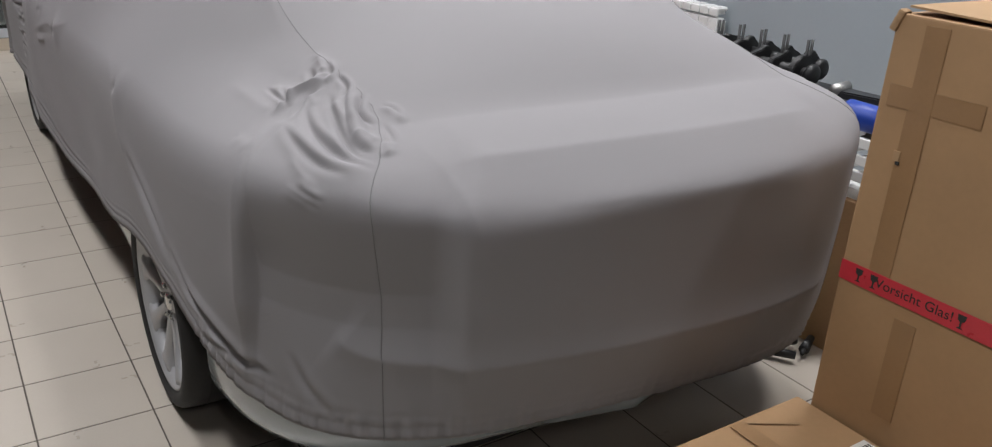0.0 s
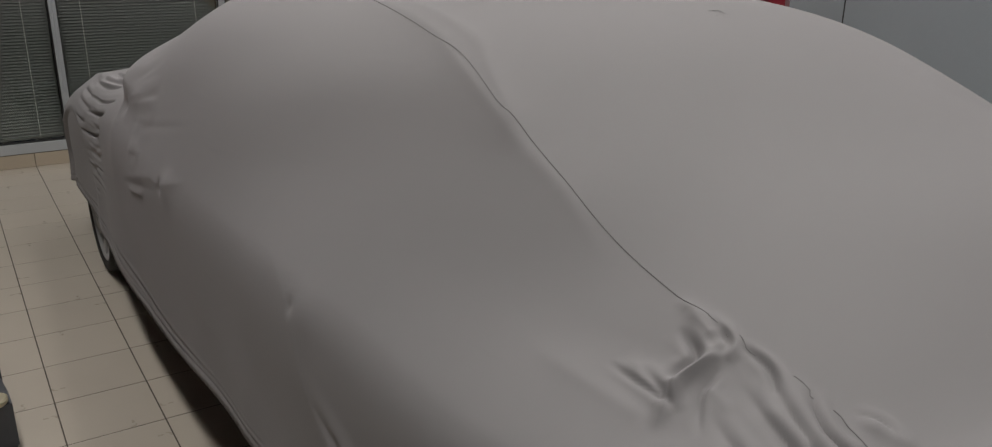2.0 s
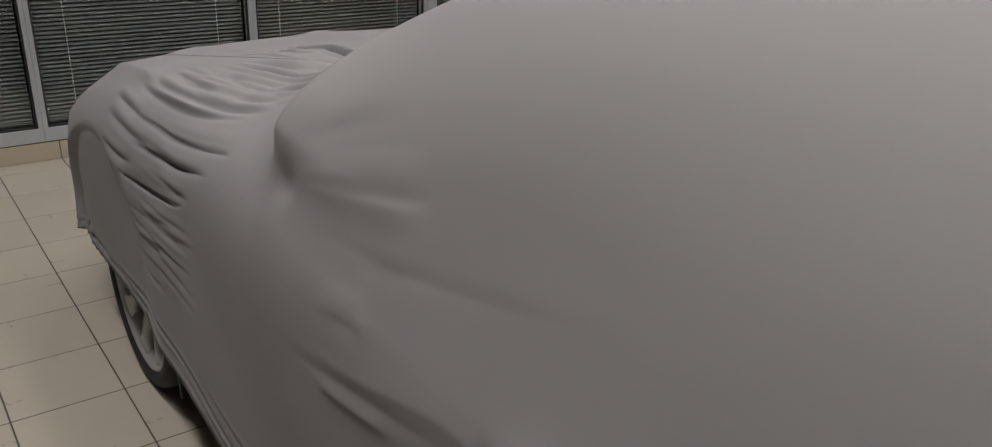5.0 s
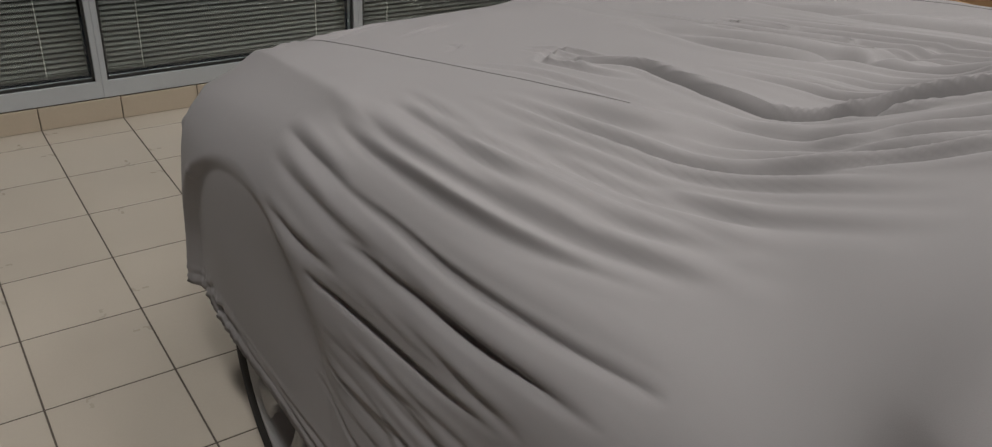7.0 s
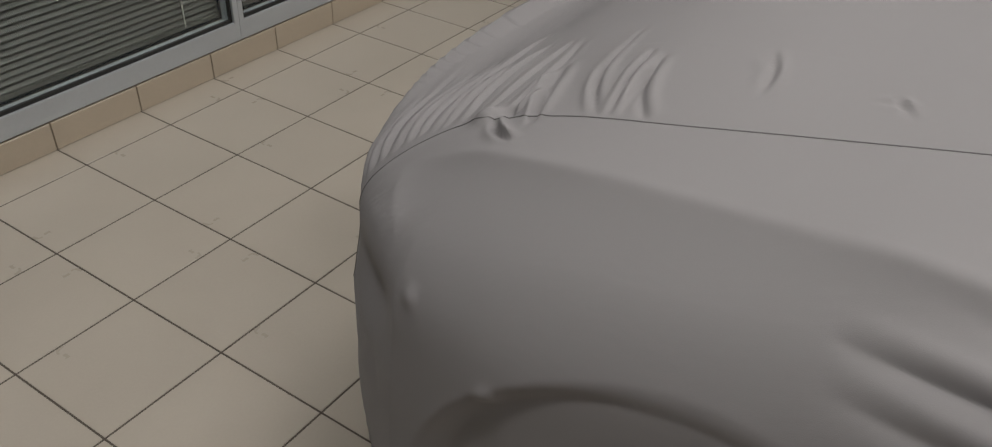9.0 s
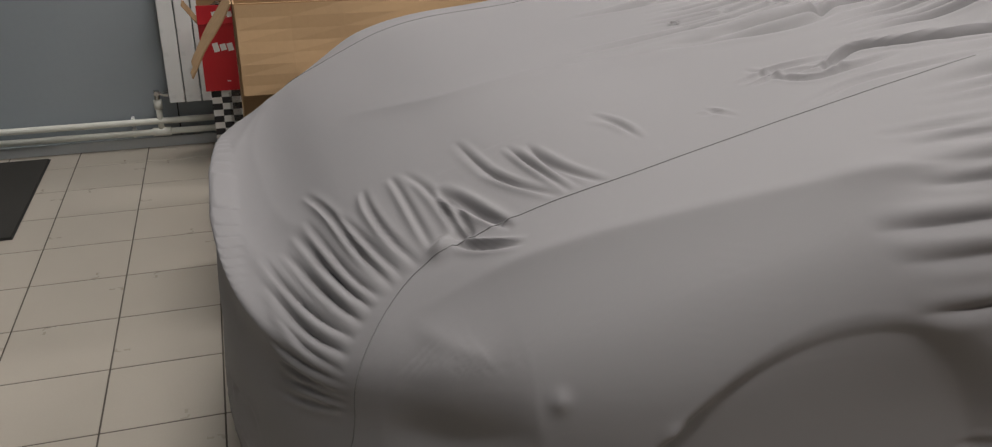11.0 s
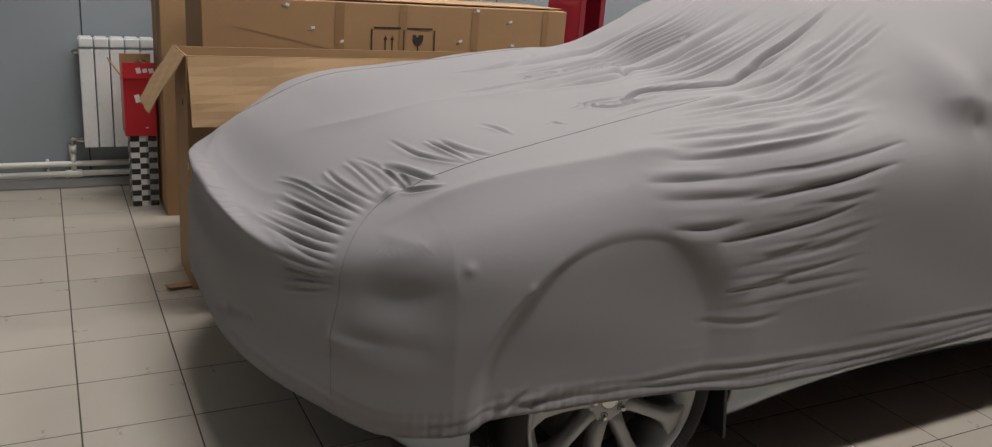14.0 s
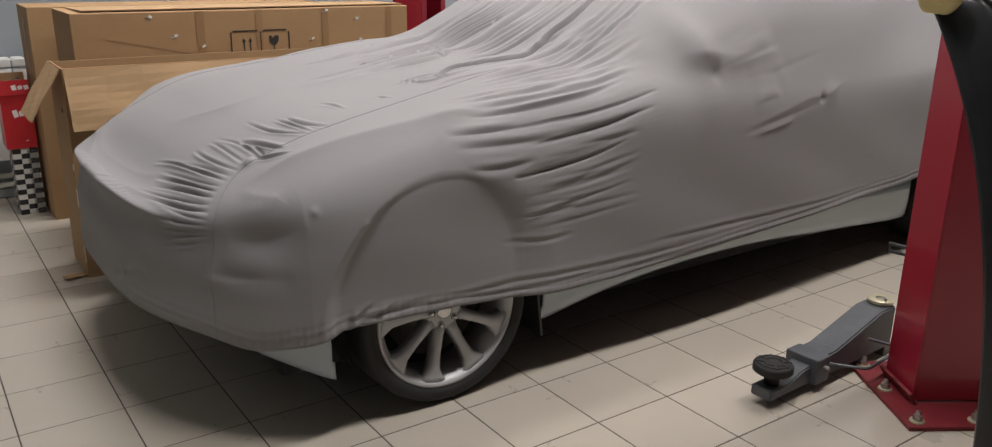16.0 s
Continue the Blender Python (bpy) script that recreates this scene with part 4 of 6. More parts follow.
# edges of the bodywork that show through: wing shoulder, bonnet, nose
for flip in (False, True):
    def f(x, y, z):
        return (2 * XC - x if flip else x, y, z)

    crest(0.024, 0.08, 0.06, f(0.27, 0.34, 0.83), f(0.245, 0.20, 0.885), f(0.222, 0.085, 0.928), f(0.204, -0.06, 0.960), f(0.193, -0.25, 0.985), f(0.184, -0.40, 1.003), f(0.180, -0.52, 1.018), ends=0.25)
    # tail lamp corners
    crest(0.012, 0.06, 0.04, f(0.24, -4.235, 1.081), f(0.16, -4.315, 1.048), f(0.108, -4.380, 0.985), f(0.092, -4.372, 0.88), f(0.090, -4.368, 0.785), f(0.095, -4.387, 0.694), f(0.107, -4.423, 0.596))
    crest(0.006, 0.09, 0.03, f(0.425, -4.52, 1.087), f(0.442, -4.61, 1.07), f(0.452, -4.69, 1.035), f(0.463, -4.755, 0.967), f(0.49, -4.77, 0.895), f(0.53, -4.78, 0.80), ends=0.3)
    # roof edge and rear pillar
    crest(0.020, 0.08, 0.08, f(0.559, -2.62, 1.54), f(0.483, -3.179, 1.478), f(0.437, -3.385, 1.435), f(0.391, -3.657, 1.347), f(0.384, -3.813, 1.286), f(0.354, -4.001, 1.192))
    crest(0.010, 0.04, 0.04, f(0.58, -2.771, 1.54), f(0.53, -3.177, 1.499), f(0.496, -3.363, 1.471), f(0.455, -3.469, 1.436), f(0.412, -3.617, 1.375), f(0.395, -3.72, 1.335))
crest(0.006, 0.06, 0.06, (1.80, 0.38, 0.82), (1.43, 0.50, 0.785), (1.05, 0.50, 0.775), (0.80, 0.47, 0.78), (0.64, 0.41, 0.815))
crest(0.008, 0.05, 0.05, (1.81, 0.41, 0.775), (1.60, 0.465, 0.762), (1.38, 0.54, 0.757), (1.05, 0.60, 0.75), (0.72, 0.54, 0.756), (0.50, 0.465, 0.762), (0.285, 0.41, 0.775), ends=0.12)
# boot lid edge, its lower line, and the bumper ledge
crest(0.014, 0.07, 0.07, (0.44, -4.635, 1.062), (0.60, -4.655, 1.068), (0.945, -4.67, 1.066), (1.363, -4.67, 1.062), (1.65, -4.635, 1.062))
crest(0.006, 0.05, 0.02, (0.62, -4.78, 0.99), (0.833, -4.795, 0.984), (1.018, -4.803, 0.975), (1.230, -4.803, 0.974), (1.50, -4.78, 0.984))
crest(0.016, 0.05, 0.05, (0.19, -4.59, 0.70), (0.242, -4.637, 0.664), (0.342, -4.706, 0.646), (0.613, -4.787, 0.638), (0.983, -4.802, 0.611), (1.473, -4.784, 0.590), (1.70, -4.72, 0.60), ends=0.1)


SEAM_FRONT = [(0.240, 0.431, 0.345), (0.233, 0.460, 0.568), (0.223, 0.456, 0.686), (0.232, 0.436, 0.760), (0.261, 0.405, 0.794), (0.339, 0.310, 0.859), (0.347, 0.226, 0.905), (0.336, 0.129, 0.949), (0.332, -0.046, 0.998), (0.37, -0.268, 1.036), (0.40, -0.484, 1.075), (0.44, -0.80, 1.11)]
SEAM_REAR = [(0.53, -2.711, 1.533), (0.46, -3.30, 1.46), (0.41, -3.60, 1.375), (0.387, -3.788, 1.312), (0.379, -3.954, 1.249), (0.386, -4.116, 1.196), (0.397, -4.213, 1.165), (0.407, -4.306, 1.130), (0.404, -4.401, 1.097), (0.380, -4.479, 1.085), (0.340, -4.560, 1.070), (0.307, -4.603, 1.053), (0.267, -4.657, 1.014), (0.258, -4.679, 0.930), (0.276, -4.684, 0.688), (0.298, -4.662, 0.44)]
SEAM_HALF = [(0.70, 0.80), (0.43, 0.80), (0.31, 0.695), (0.0, 0.70), (-0.5, 0.635), (-0.8, 0.594), (-1.6, 0.53), (-2.7, 0.509), (-3.45, 0.579), (-3.8, 0.654), (-4.3, 0.63), (-4.5, 0.66), (-4.6, 0.73), (-4.8, 0.76)]


def press(P, N, centre, radius, height, edge=2.0):
    """Pushes the cloth out (or in) round a place."""
    d = np.linalg.norm(P - np.array(centre), axis=-1) / radius
    return P + N * (height * np.exp(-d**edge))[..., None]


def build_cover():
    st = stations()
    rings = np.concatenate([np.linspace(0, 6, 17), np.linspace(6, 40, 181)[1:], np.linspace(40, 90, 161)[1:]])
    th = np.radians(rings)
    S, R = len(st), len(th)
    oy = np.repeat(st[:, 0:1], R, 1)
    ux, uy = np.repeat(st[:, 1:2], R, 1), np.repeat(st[:, 2:3], R, 1)
    ox = np.full_like(oy, XC)
    zero = np.zeros(S)
    # first the plan outline, to know the hem's height round the car
    r = march(ox[:, 0], oy[:, 0], zero + 0.36, st[:, 1], st[:, 2], zero)
    hx, hy = XC + st[:, 1] * r, st[:, 0] + st[:, 2] * r
    hz = hem_height(hy, hx)
    oz = np.repeat(hz[:, None], R, 1)
    dx, dy, dz = np.cos(th)[None] * ux, np.cos(th)[None] * uy, np.repeat(np.sin(th)[None], S, 0)
    r = march_grid(ox, oy, oz, dx, dy, dz)
    # along the sides the stretched cloth spans the hollow between roof and shoulder
    for s in range(S):
        pull = max(0.9 * min(1.0, (abs(st[s, 1]) - 0.6) / 0.3), 0.5 * min(1.0, -st[s, 2] / 0.4))
        if pull <= 0:
            continue
        px, pz = r[s] * np.cos(th), r[s] * np.sin(th)
        hull = []
        for k in range(R):
            while len(hull) > 1 and (px[hull[-1]] - px[hull[-2]]) * (pz[k] - pz[hull[-2]]) - (pz[hull[-1]] - pz[hull[-2]]) * (px[k] - px[hull[-2]]) <= 0:
                hull.pop()
            hull.append(k)
        a = np.clip(np.searchsorted(hull, np.arange(R), side="right") - 1, 0, len(hull) - 2)
        i, j = np.array(hull)[a], np.array(hull)[a + 1]
        ex, ez = px[j] - px[i], pz[j] - pz[i]
        span = (px[i] * ez - pz[i] * ex) / (np.cos(th) * ez - np.sin(th) * ex)
        r[s] += pull * np.clip(span - r[s], 0, 0.2)
    G = np.stack([ox + dx * r, oy + dy * r, oz + dz * r], 2)
    N = grid_normals(G)
    # wheel arches: the cloth breaks over a rounded edge and hangs flat inside it
    flank = np.clip((np.abs(N[..., 0]) - 0.45) / 0.15, 0, 1)
    for cy, cz, rad, tight, most, flare in ((-0.27, 0.43, 0.420, 0.03, 0.030, 0.004), (-3.39, 0.42, 0.42, 0.14, 0.004, 0.0)):
        d = np.hypot(G[..., 1] - cy, G[..., 2] - cz)
        low = np.clip((cz + 0.30 - G[..., 2]) / 0.45, 0, 1)
        aft = np.clip((cy - 0.12 - G[..., 1]) / 0.25, 0, 1)
        edge = tight + 0.05 * low + 0.16 * aft
        fall = np.clip((rad + 0.3 * edge - d) / edge, 0, 1)
        deep = most * (1 - np.exp(-np.clip(cz + rad + 0.01 - G[..., 2], 0, None) / 0.13))
        G = G - N * (deep * fall * fall * (3 - 2 * fall) * flank)[..., None]
        G = G + N * (flare * np.exp(-np.clip(d - rad, 0, None) / 0.09) * (1 - fall) * flank * (1 - 0.7 * aft))[..., None]
    # the mirrors hold the cloth up like tent poles: steep before, below and at the tip, long behind
    u, v = G[..., 1] + 1.525, G[..., 2] - 1.145
    ahead = np.where(u > 0, np.exp(-(u / 0.085) ** 2), 0.55 * np.exp(-(u / 0.09) ** 2) + 0.45 * np.exp(u / 0.26))
    over = np.where(v > 0, np.exp(-(v / 0.13) ** 2), 0.55 * np.exp(-(v / 0.045) ** 2) + 0.45 * np.exp(v / 0.16))
    G = G + N * (0.062 * ahead * over * np.clip((np.abs(G[..., 0] - XC) - 0.5) / 0.25, 0, 1))[..., None]
    # handles, parking sensors and small nubs under the cloth
    for y, z in ((-3.40, 0.978), (-2.29, 0.952)):
        G = press(G, N, (0.03, y, z), 0.055, 0.008)
        G = press(G, N, (0.03, y + 0.065, z - 0.012), 0.019, -0.013)
    G = press(G, N, (0.234, 0.375, 0.52), 0.024, 0.008, 4)
    G = press(G, N, (0.234, 0.375, 0.52), 0.014, -0.005, 4)
    G = press(G, N, (0.693, 0.596, 0.484), 0.018, 0.010)
    G = press(G, N, (0.060, 0.169, 0.785), 0.014, 0.006)
    G = press(G, N, (0.016, 0.016, 0.730), 0.016, 0.008)
    G = press(G, N, (0.362, 0.256, 0.888), 0.022, 0.014)
    G = press(G, N, (0.367, 0.222, 0.904), 0.016, -0.014)
    G = press(G, N, (0.06, -1.56, 1.088), 0.032, -0.012)
    # the roof aerial lifts the cloth like a tent
    G[..., 2] += 0.07 * np.exp(-(np.hypot(G[..., 0] - XC, G[..., 1] + 3.22) / 0.13) ** 1.4)
    # hollows of the tail lamps, growing deeper downwards
    for x, deep in ((0.28, 0.042), (2 * XC - 0.28, 0.008)):
        fall = np.clip((0.27 - np.hypot(G[..., 0] - x, G[..., 1] + 4.55)) / np.where(np.abs(G[..., 0] - XC) > abs(x - XC), 0.026, 0.07), 0, 1)
        G = G - N * (deep * np.clip((1.10 - G[..., 2]) / 0.3, 0, 1) * np.clip((G[..., 2] - 0.42) / 0.30, 0, 1) * fall * fall * (3 - 2 * fall))[..., None]
    N = grid_normals(G)
    P = crease_all(G.reshape(-1, 3), N.reshape(-1, 3)).reshape(S, R, 3)
    N = grid_normals(P)
    # slow unevenness of a stretched cloth
    wob = 0.0035 * np.sin(P[..., 1] * 7.1 + 2.2 * np.sin(P[..., 2] * 5.0)) * np.sin(P[..., 2] * 6.3 + P[..., 0] * 5.2 + 1.3)
    P = P + N * wob[..., None]
    # gathered hem: the lowest rings pull in and pucker
    arc = np.cumsum(np.hypot(np.diff(hx, prepend=hx[-1]), np.diff(hy, prepend=hy[-1])))
    pucker = 0.5 * np.sin(arc * 210 + 3 * np.sin(arc * 17)) + 0.5 * np.sin(arc * 118 + 2 * np.sin(arc * 9))
    front_gather = np.exp(-((hy - 0.05) / 0.25) ** 2) + 0.9 * (hy < -4.1)
    strong = 0.15 + 0.85 * np.clip(front_gather, 0, 1)
    for k in range(10):
        w = (1 - k / 10) ** 1.3
        P[:, k] += N[:, k] * ((0.0045 * pucker * strong + 0.003 * np.sin(k * 1.9)) * w)[:, None]
    low = P[:, 0].copy()
    flat = N[:, 0].copy()
    flat[:, 2] = 0
    flat /= np.maximum(np.linalg.norm(flat, axis=1, keepdims=True), 1e-6)
    roll = low + flat * 0.004
    roll[:, 2] = low[:, 2] - 0.008 + 0.003 * pucker * strong
    tuck = low - flat * 0.012
    tuck[:, 2] = low[:, 2] - 0.013 + 0.003 * pucker * strong
    deep = low - flat * 0.045
    deep[:, 2] = low[:, 2] + 0.006
    P = np.concatenate([deep[:, None], tuck[:, None], roll[:, None], P], 1)
    R += 3
    N = grid_normals(P)
    idx = np.arange(S * R).reshape(S, R)
    a, b = idx[:, :-1], idx[:, 1:]
    a2, b2 = np.roll(idx, -1, 0)[:, :-1], np.roll(idx, -1, 0)[:, 1:]
    faces = np.stack([a, a2, b2, b], 2).reshape(-1, 4)
    ring_no = np.repeat(np.arange(R - 1)[None], S, 0).reshape(-1)
    V, VN = P.reshape(-1, 3), N.reshape(-1, 3)
    mid = V[faces].mean(1)
    half = curve(mid[:, 1], SEAM_HALF)
    side = np.abs(mid[:, 0] - XC) > half
    hem = ring_no < 4
    root = tagged(new("car_cover"), "stretchy grey fabric car cover pulled over a parked saloon", "car cover")
    for name, pick, label in (("hem", hem, "elastic gathered hem"), ("centre_panel", ~hem & ~side, ""), ("side_panel", ~hem & side & (mid[:, 0] < XC), ""), ("side_panel", ~hem & side & (mid[:, 0] > XC), "")):
        f = faces[pick]
        used, inv = np.unique(f.reshape(-1), return_inverse=True)
        me = bpy.data.meshes.new(name)
        me.vertices.add(len(used))
        me.vertices.foreach_set("co", V[used].reshape(-1))
        me.loops.add(len(inv))
        me.loops.foreach_set("vertex_index", inv.astype(np.int32))
        me.polygons.add(len(f))
        me.polygons.foreach_set("loop_start", np.arange(0, len(inv), 4, dtype=np.int32))
        me.polygons.foreach_set("use_smooth", np.ones(len(f), dtype=bool))
        me.update()
        me.normals_split_custom_set_from_vertices(VN[used])
        me.materials.append(M["cover_cloth"])
        ob = new(name, me)
        ob.parent = root
        if label:
            ob["label"] = label
    # sewn seams: a thin dark cord laid on the cloth
    near = V.reshape(S, R, 3)[:, 3:].reshape(-1, 3)
    near_n = N[:, 3:].reshape(-1, 3)
    for pts in (SEAM_FRONT, SEAM_REAR):
        for flip in (False, True):
            line = smooth_line([Vector((2 * XC - x if flip else x, y, z)) for x, y, z in pts], 10)
            out = []
            for p in line:
                k = ((near - p) ** 2).sum(1).argmin()
                out.append(p - near_n[k] * ((p - near[k]) @ near_n[k] - 0.0004))
            part("seam", tube_bm(out, 0.0009, 6), M["seam_thread"], root, "dark stitched seam")
    return root


cover = build_cover()


def wheel(x, y, near=True):
    """Alloy wheel with tyre; axle along x, face towards -x."""
    face = -1 if near else 1
    root = new("wheel")
    m = Matrix.Rotation(radians(90 * face), 4, "Y")
    tyre = [(0.272, -0.105), (0.285, -0.124), (0.308, -0.129), (0.324, -0.124), (0.334, -0.108), (0.338, -0.07), (0.339, 0.0), (0.338, 0.07), (0.334, 0.108), (0.324, 0.124), (0.308, 0.129), (0.285, 0.124), (0.272, 0.105)]
    part("tyre", lathe_bm(tyre, 72, m), M["rubber"], root, "black rubber tyre", True)
    rim = [(0.272, -0.105), (0.278, -0.11), (0.281, 0.110), (0.277, 0.119), (0.269, 0.119), (0.262, 0.108), (0.246, 0.095), (0.24, 0.04), (0.238, -0.10), (0.272, -0.105)]
    part("rim", lathe_bm(rim, 72, m), M["wheel_silver"], root, "silver alloy rim", True)
    part("brake_disc", lathe_bm([(0.0, 0.0), (0.19, 0.0), (0.19, 0.012), (0.085, 0.014), (0.08, 0.03), (0, 0.03)], 40, m), M["brake_disc"], root, "", True)
    part("backing", lathe_bm([(0, -0.03), (0.24, -0.03), (0.24, -0.025), (0, -0.025)], 32, m), M["underbody"], root)
    n = 9
    for k in range(n):
        a = 2 * math.pi * k / n
        bm = bmesh.new()
        vs = []
        for rr, half, h, deep in ((0.05, 0.022, 0.088, 0.045), (0.09, 0.017, 0.092, 0.045), (0.16, 0.016, 0.100, 0.04), (0.215, 0.021, 0.107, 0.04), (0.243, 0.040, 0.110, 0.04), (0.262, 0.066, 0.109, 0.04)):
            vs.append([bm.verts.new((rr, sgn * half * wf, h - dd)) for sgn, wf, dd in ((-1, 1.25, deep), (-1, 1.0, 0.006), (-0.55, 1.0, 0.0), (0.55, 1.0, 0.0), (1, 1.0, 0.006), (1, 1.25, deep))])
        for r0, r1 in zip(vs, vs[1:]):
            for j in range(6):
                bm.faces.new((r0[j], r0[(j + 1) % 6], r1[(j + 1) % 6], r1[j]))
        bm.faces.new(vs[0])
        bm.faces.new(vs[-1][::-1])
        bmesh.ops.recalc_face_normals(bm, faces=bm.faces)
        bmesh.ops.transform(bm, matrix=m @ Matrix.Rotation(a + 0.12, 4, "Z"), verts=bm.verts)
        part("spoke", bm, M["wheel_silver"], root, "", True)
    part("hub", lathe_bm([(0.0, 0.082), (0.030, 0.084), (0.055, 0.090), (0.068, 0.086), (0.075, 0.06), (0.075, 0.02)], 36, m), M["wheel_silver"], root, "", True)
    cap = part("centre_cap", lathe_bm([(0, 0.096), (0.022, 0.095), (0.029, 0.090), (0.030, 0.08)], 28, m), M["chrome"], root, "round bright centre cap", True)
    for k in range(5):
        a = 2 * math.pi * k / 5 + 0.3
        t = m @ Matrix.Rotation(a, 4, "Z") @ Matrix.Translation((0.054, 0, 0))
        nut = part("wheel_nut", lathe_bm([(0, 0.100), (0.006, 0.099), (0.009, 0.095), (0.0095, 0.08)], 6, t), M["chrome"], root)
        part("socket", lathe_bm([(0.0095, 0.084), (0.0145, 0.0893), (0.0150, 0.0893), (0.0150, 0.084)], 16, t), M["dark_metal"], nut)
    # tread grooves
    for h in (-0.05, 0.0, 0.05):
        part("tread_groove", lathe_bm([(0.3392, h - 0.004), (0.3398, h), (0.3392, h + 0.004)], 72, m), M["underbody"], root)
    root.location = (x, y, HUB_Z + 0.002)
    root.scale = (0.99, 0.99, 0.99)
    return root


def build_car():
    car = tagged(new("car"), "light silver saloon car under a grey cover, wheels showing", "car")
    # lower shell: sills and bumpers, following the body a little further in
    st = stations()[::2]
    S = len(st)
    zs = np.array([0.17, 0.185, 0.21, 0.25, 0.30, 0.36, 0.42])
    inset = np.array([0.13, 0.105, 0.09, 0.082, 0.076, 0.073, 0.072])
    R = len(zs)
    rows = []
    for z, i in zip(zs, inset):
        zero = np.zeros(S)
        r = march(zero + XC, st[:, 0], zero + z, st[:, 1], st[:, 2], zero) - np.where(st[:, 2] < -0.3, i - 0.004, i)
        # ends rise a little
        y = st[:, 0] + st[:, 2] * r
        lift = np.where(y > 0.1, 0.16 * np.clip((y - 0.08) / 0.34, 0, 1), np.where(y < -3.7, curve(y, [(-3.7, 0.02), (-3.9, 0.06), (-4.2, 0.09), (-4.7, 0.11)]), curve(y, [(-0.7, 0.01), (-0.8, 0.025), (-1.0, 0.065), (-1.25, 0.105), (-2.0, 0.115), (-2.4, 0.08), (-3.1, 0.03)]))) * (1 - (z - 0.17) / 0.25)
        rows.append(np.stack([XC + st[:, 1] * r, y, zero + z + lift], 1))
    G = np.stack(rows, 1)
    idx = np.arange(S * R).reshape(S, R)
    faces = []
    for s in range(S):
        s2 = (s + 1) % S
        c = (G[s] + G[s2]) / 2
        for k in range(R - 1):
            p = (c[k] + c[k + 1]) / 2
            sideways = abs(p[0] - XC) > 0.6
            if sideways and any((p[1] - h) ** 2 + (p[2] - HUB_Z) ** 2 < q**2 for h, q in ((HUB_F, 0.43), (HUB_R, 0.395))):
                continue
            faces.append((idx[s, k], idx[s2, k], idx[s2, k + 1], idx[s, k + 1]))
    shell = mesh_part("body_shell", G.reshape(-1, 3), faces, M["car_paint"], car, "light silver painted sills and bumpers", True)
    mod = shell.modifiers.new("thick", "SOLIDIFY")
    mod.thickness, mod.offset = 0.008, 1
    part("floor_pan", box_bm(1.56, 4.7, 0.09, (XC, -2.12, 0.205), 0.02), M["underbody"], car, "dark underbody")
    for h in (HUB_F, HUB_R):
        for sx in (-1, 1):
            bm = bmesh.new()
            x0, x1 = XC + sx * 0.92, XC + sx * 0.60
            pts = []
            for k in range(25):
                a = radians(-20 + 220 * k / 24)
                pts.append((h + 0.37 * math.cos(a), HUB_Z + 0.37 * math.sin(a)))
            lo = [bm.verts.new((x0, a, b)) for a, b in pts]
            hi = [bm.verts.new((x1, a, b)) for a, b in pts]
            for k in range(24):
                bm.faces.new((lo[k], lo[k + 1], hi[k + 1], hi[k]))
            bm.faces.new(hi)
            part("wheel_arch_liner", bm, M["underbody"], car)
    # wheels
    for side, near in ((-1, True), (1, False)):
        for y, out in ((HUB_F, 0.852), (HUB_R, 0.872)):
            w = wheel(XC + side * out, y, near)
            w.parent = car
    # mud flap behind the near front wheel
    for x in (0.15, 1.92):
        part("mud_flap", box_bm(0.16, 0.012, 0.17, (x, HUB_F - 0.395, 0.24), 0.004, turn=Matrix.Rotation(radians(-8), 4, "X")), M["black_plastic"], car)
    return car


build_car()
# ---------------------------------------------------------------- cardboard boxes
def at(name, place, label, category, group="", turn=0.0):
    root = tagged(new(name), label, category, group)
    root.location = place
    root.rotation_euler.z = radians(turn)
    return root


def decal(name, parent, mat, sx, sy, sz, place, label="", turn=None):
    return part(name, box_bm(sx, sy, sz, place, 0, turn=turn), mat, parent, label)


def words(text, parent, mat, size, m, label="printed words"):
    """Built-in font lettering as a thin mesh."""
    cu = bpy.data.curves.new("lettering", "FONT")
    cu.body, cu.size, cu.extrude = text, size, 0.0003
    cu.align_x, cu.align_y = "CENTER", "CENTER"
    tmp = new("lettering", cu)
    me = bpy.data.meshes.new_from_object(tmp)
    bpy.data.objects.remove(tmp)
    me.materials.append(mat)
    ob = new("lettering", me)
    ob.parent = parent
    ob.matrix_local = m
    ob["label"] = label
    return ob


FACE_WEST = Matrix(((0, 0, -1, 0), (-1, 0, 0, 0), (0, 1, 0, 0), (0, 0, 0, 1)))   # writing on a face that looks towards -x


def carton_body(root, s, top=True, name="body"):
    """Six corrugated walls with soft, slightly bowed edges, in one shell."""
    bm = box_bm(s[0], s[1], s[2], (0, 0, s[2] / 2), 0.005, 2)
    bmesh.ops.subdivide_edges(bm, edges=[e for e in bm.edges if e.calc_length() > 0.2], cuts=7, use_grid_fill=True)
    rnd = random.Random(int(s[1] * 1000))
    o = rnd.random() * 20
    for v in bm.verts:
        n = noise.noise_vector(Vector((v.co.x * 3 + o, v.co.y * 3, v.co.z * 3)))
        k = 0.0022
        v.co += Vector((n.x, n.y, n.z if v.co.z > 0.02 else 0)) * k
        v.co.z = max(v.co.z, 0.0)
    return part(name, bm, M["cardboard"], root)


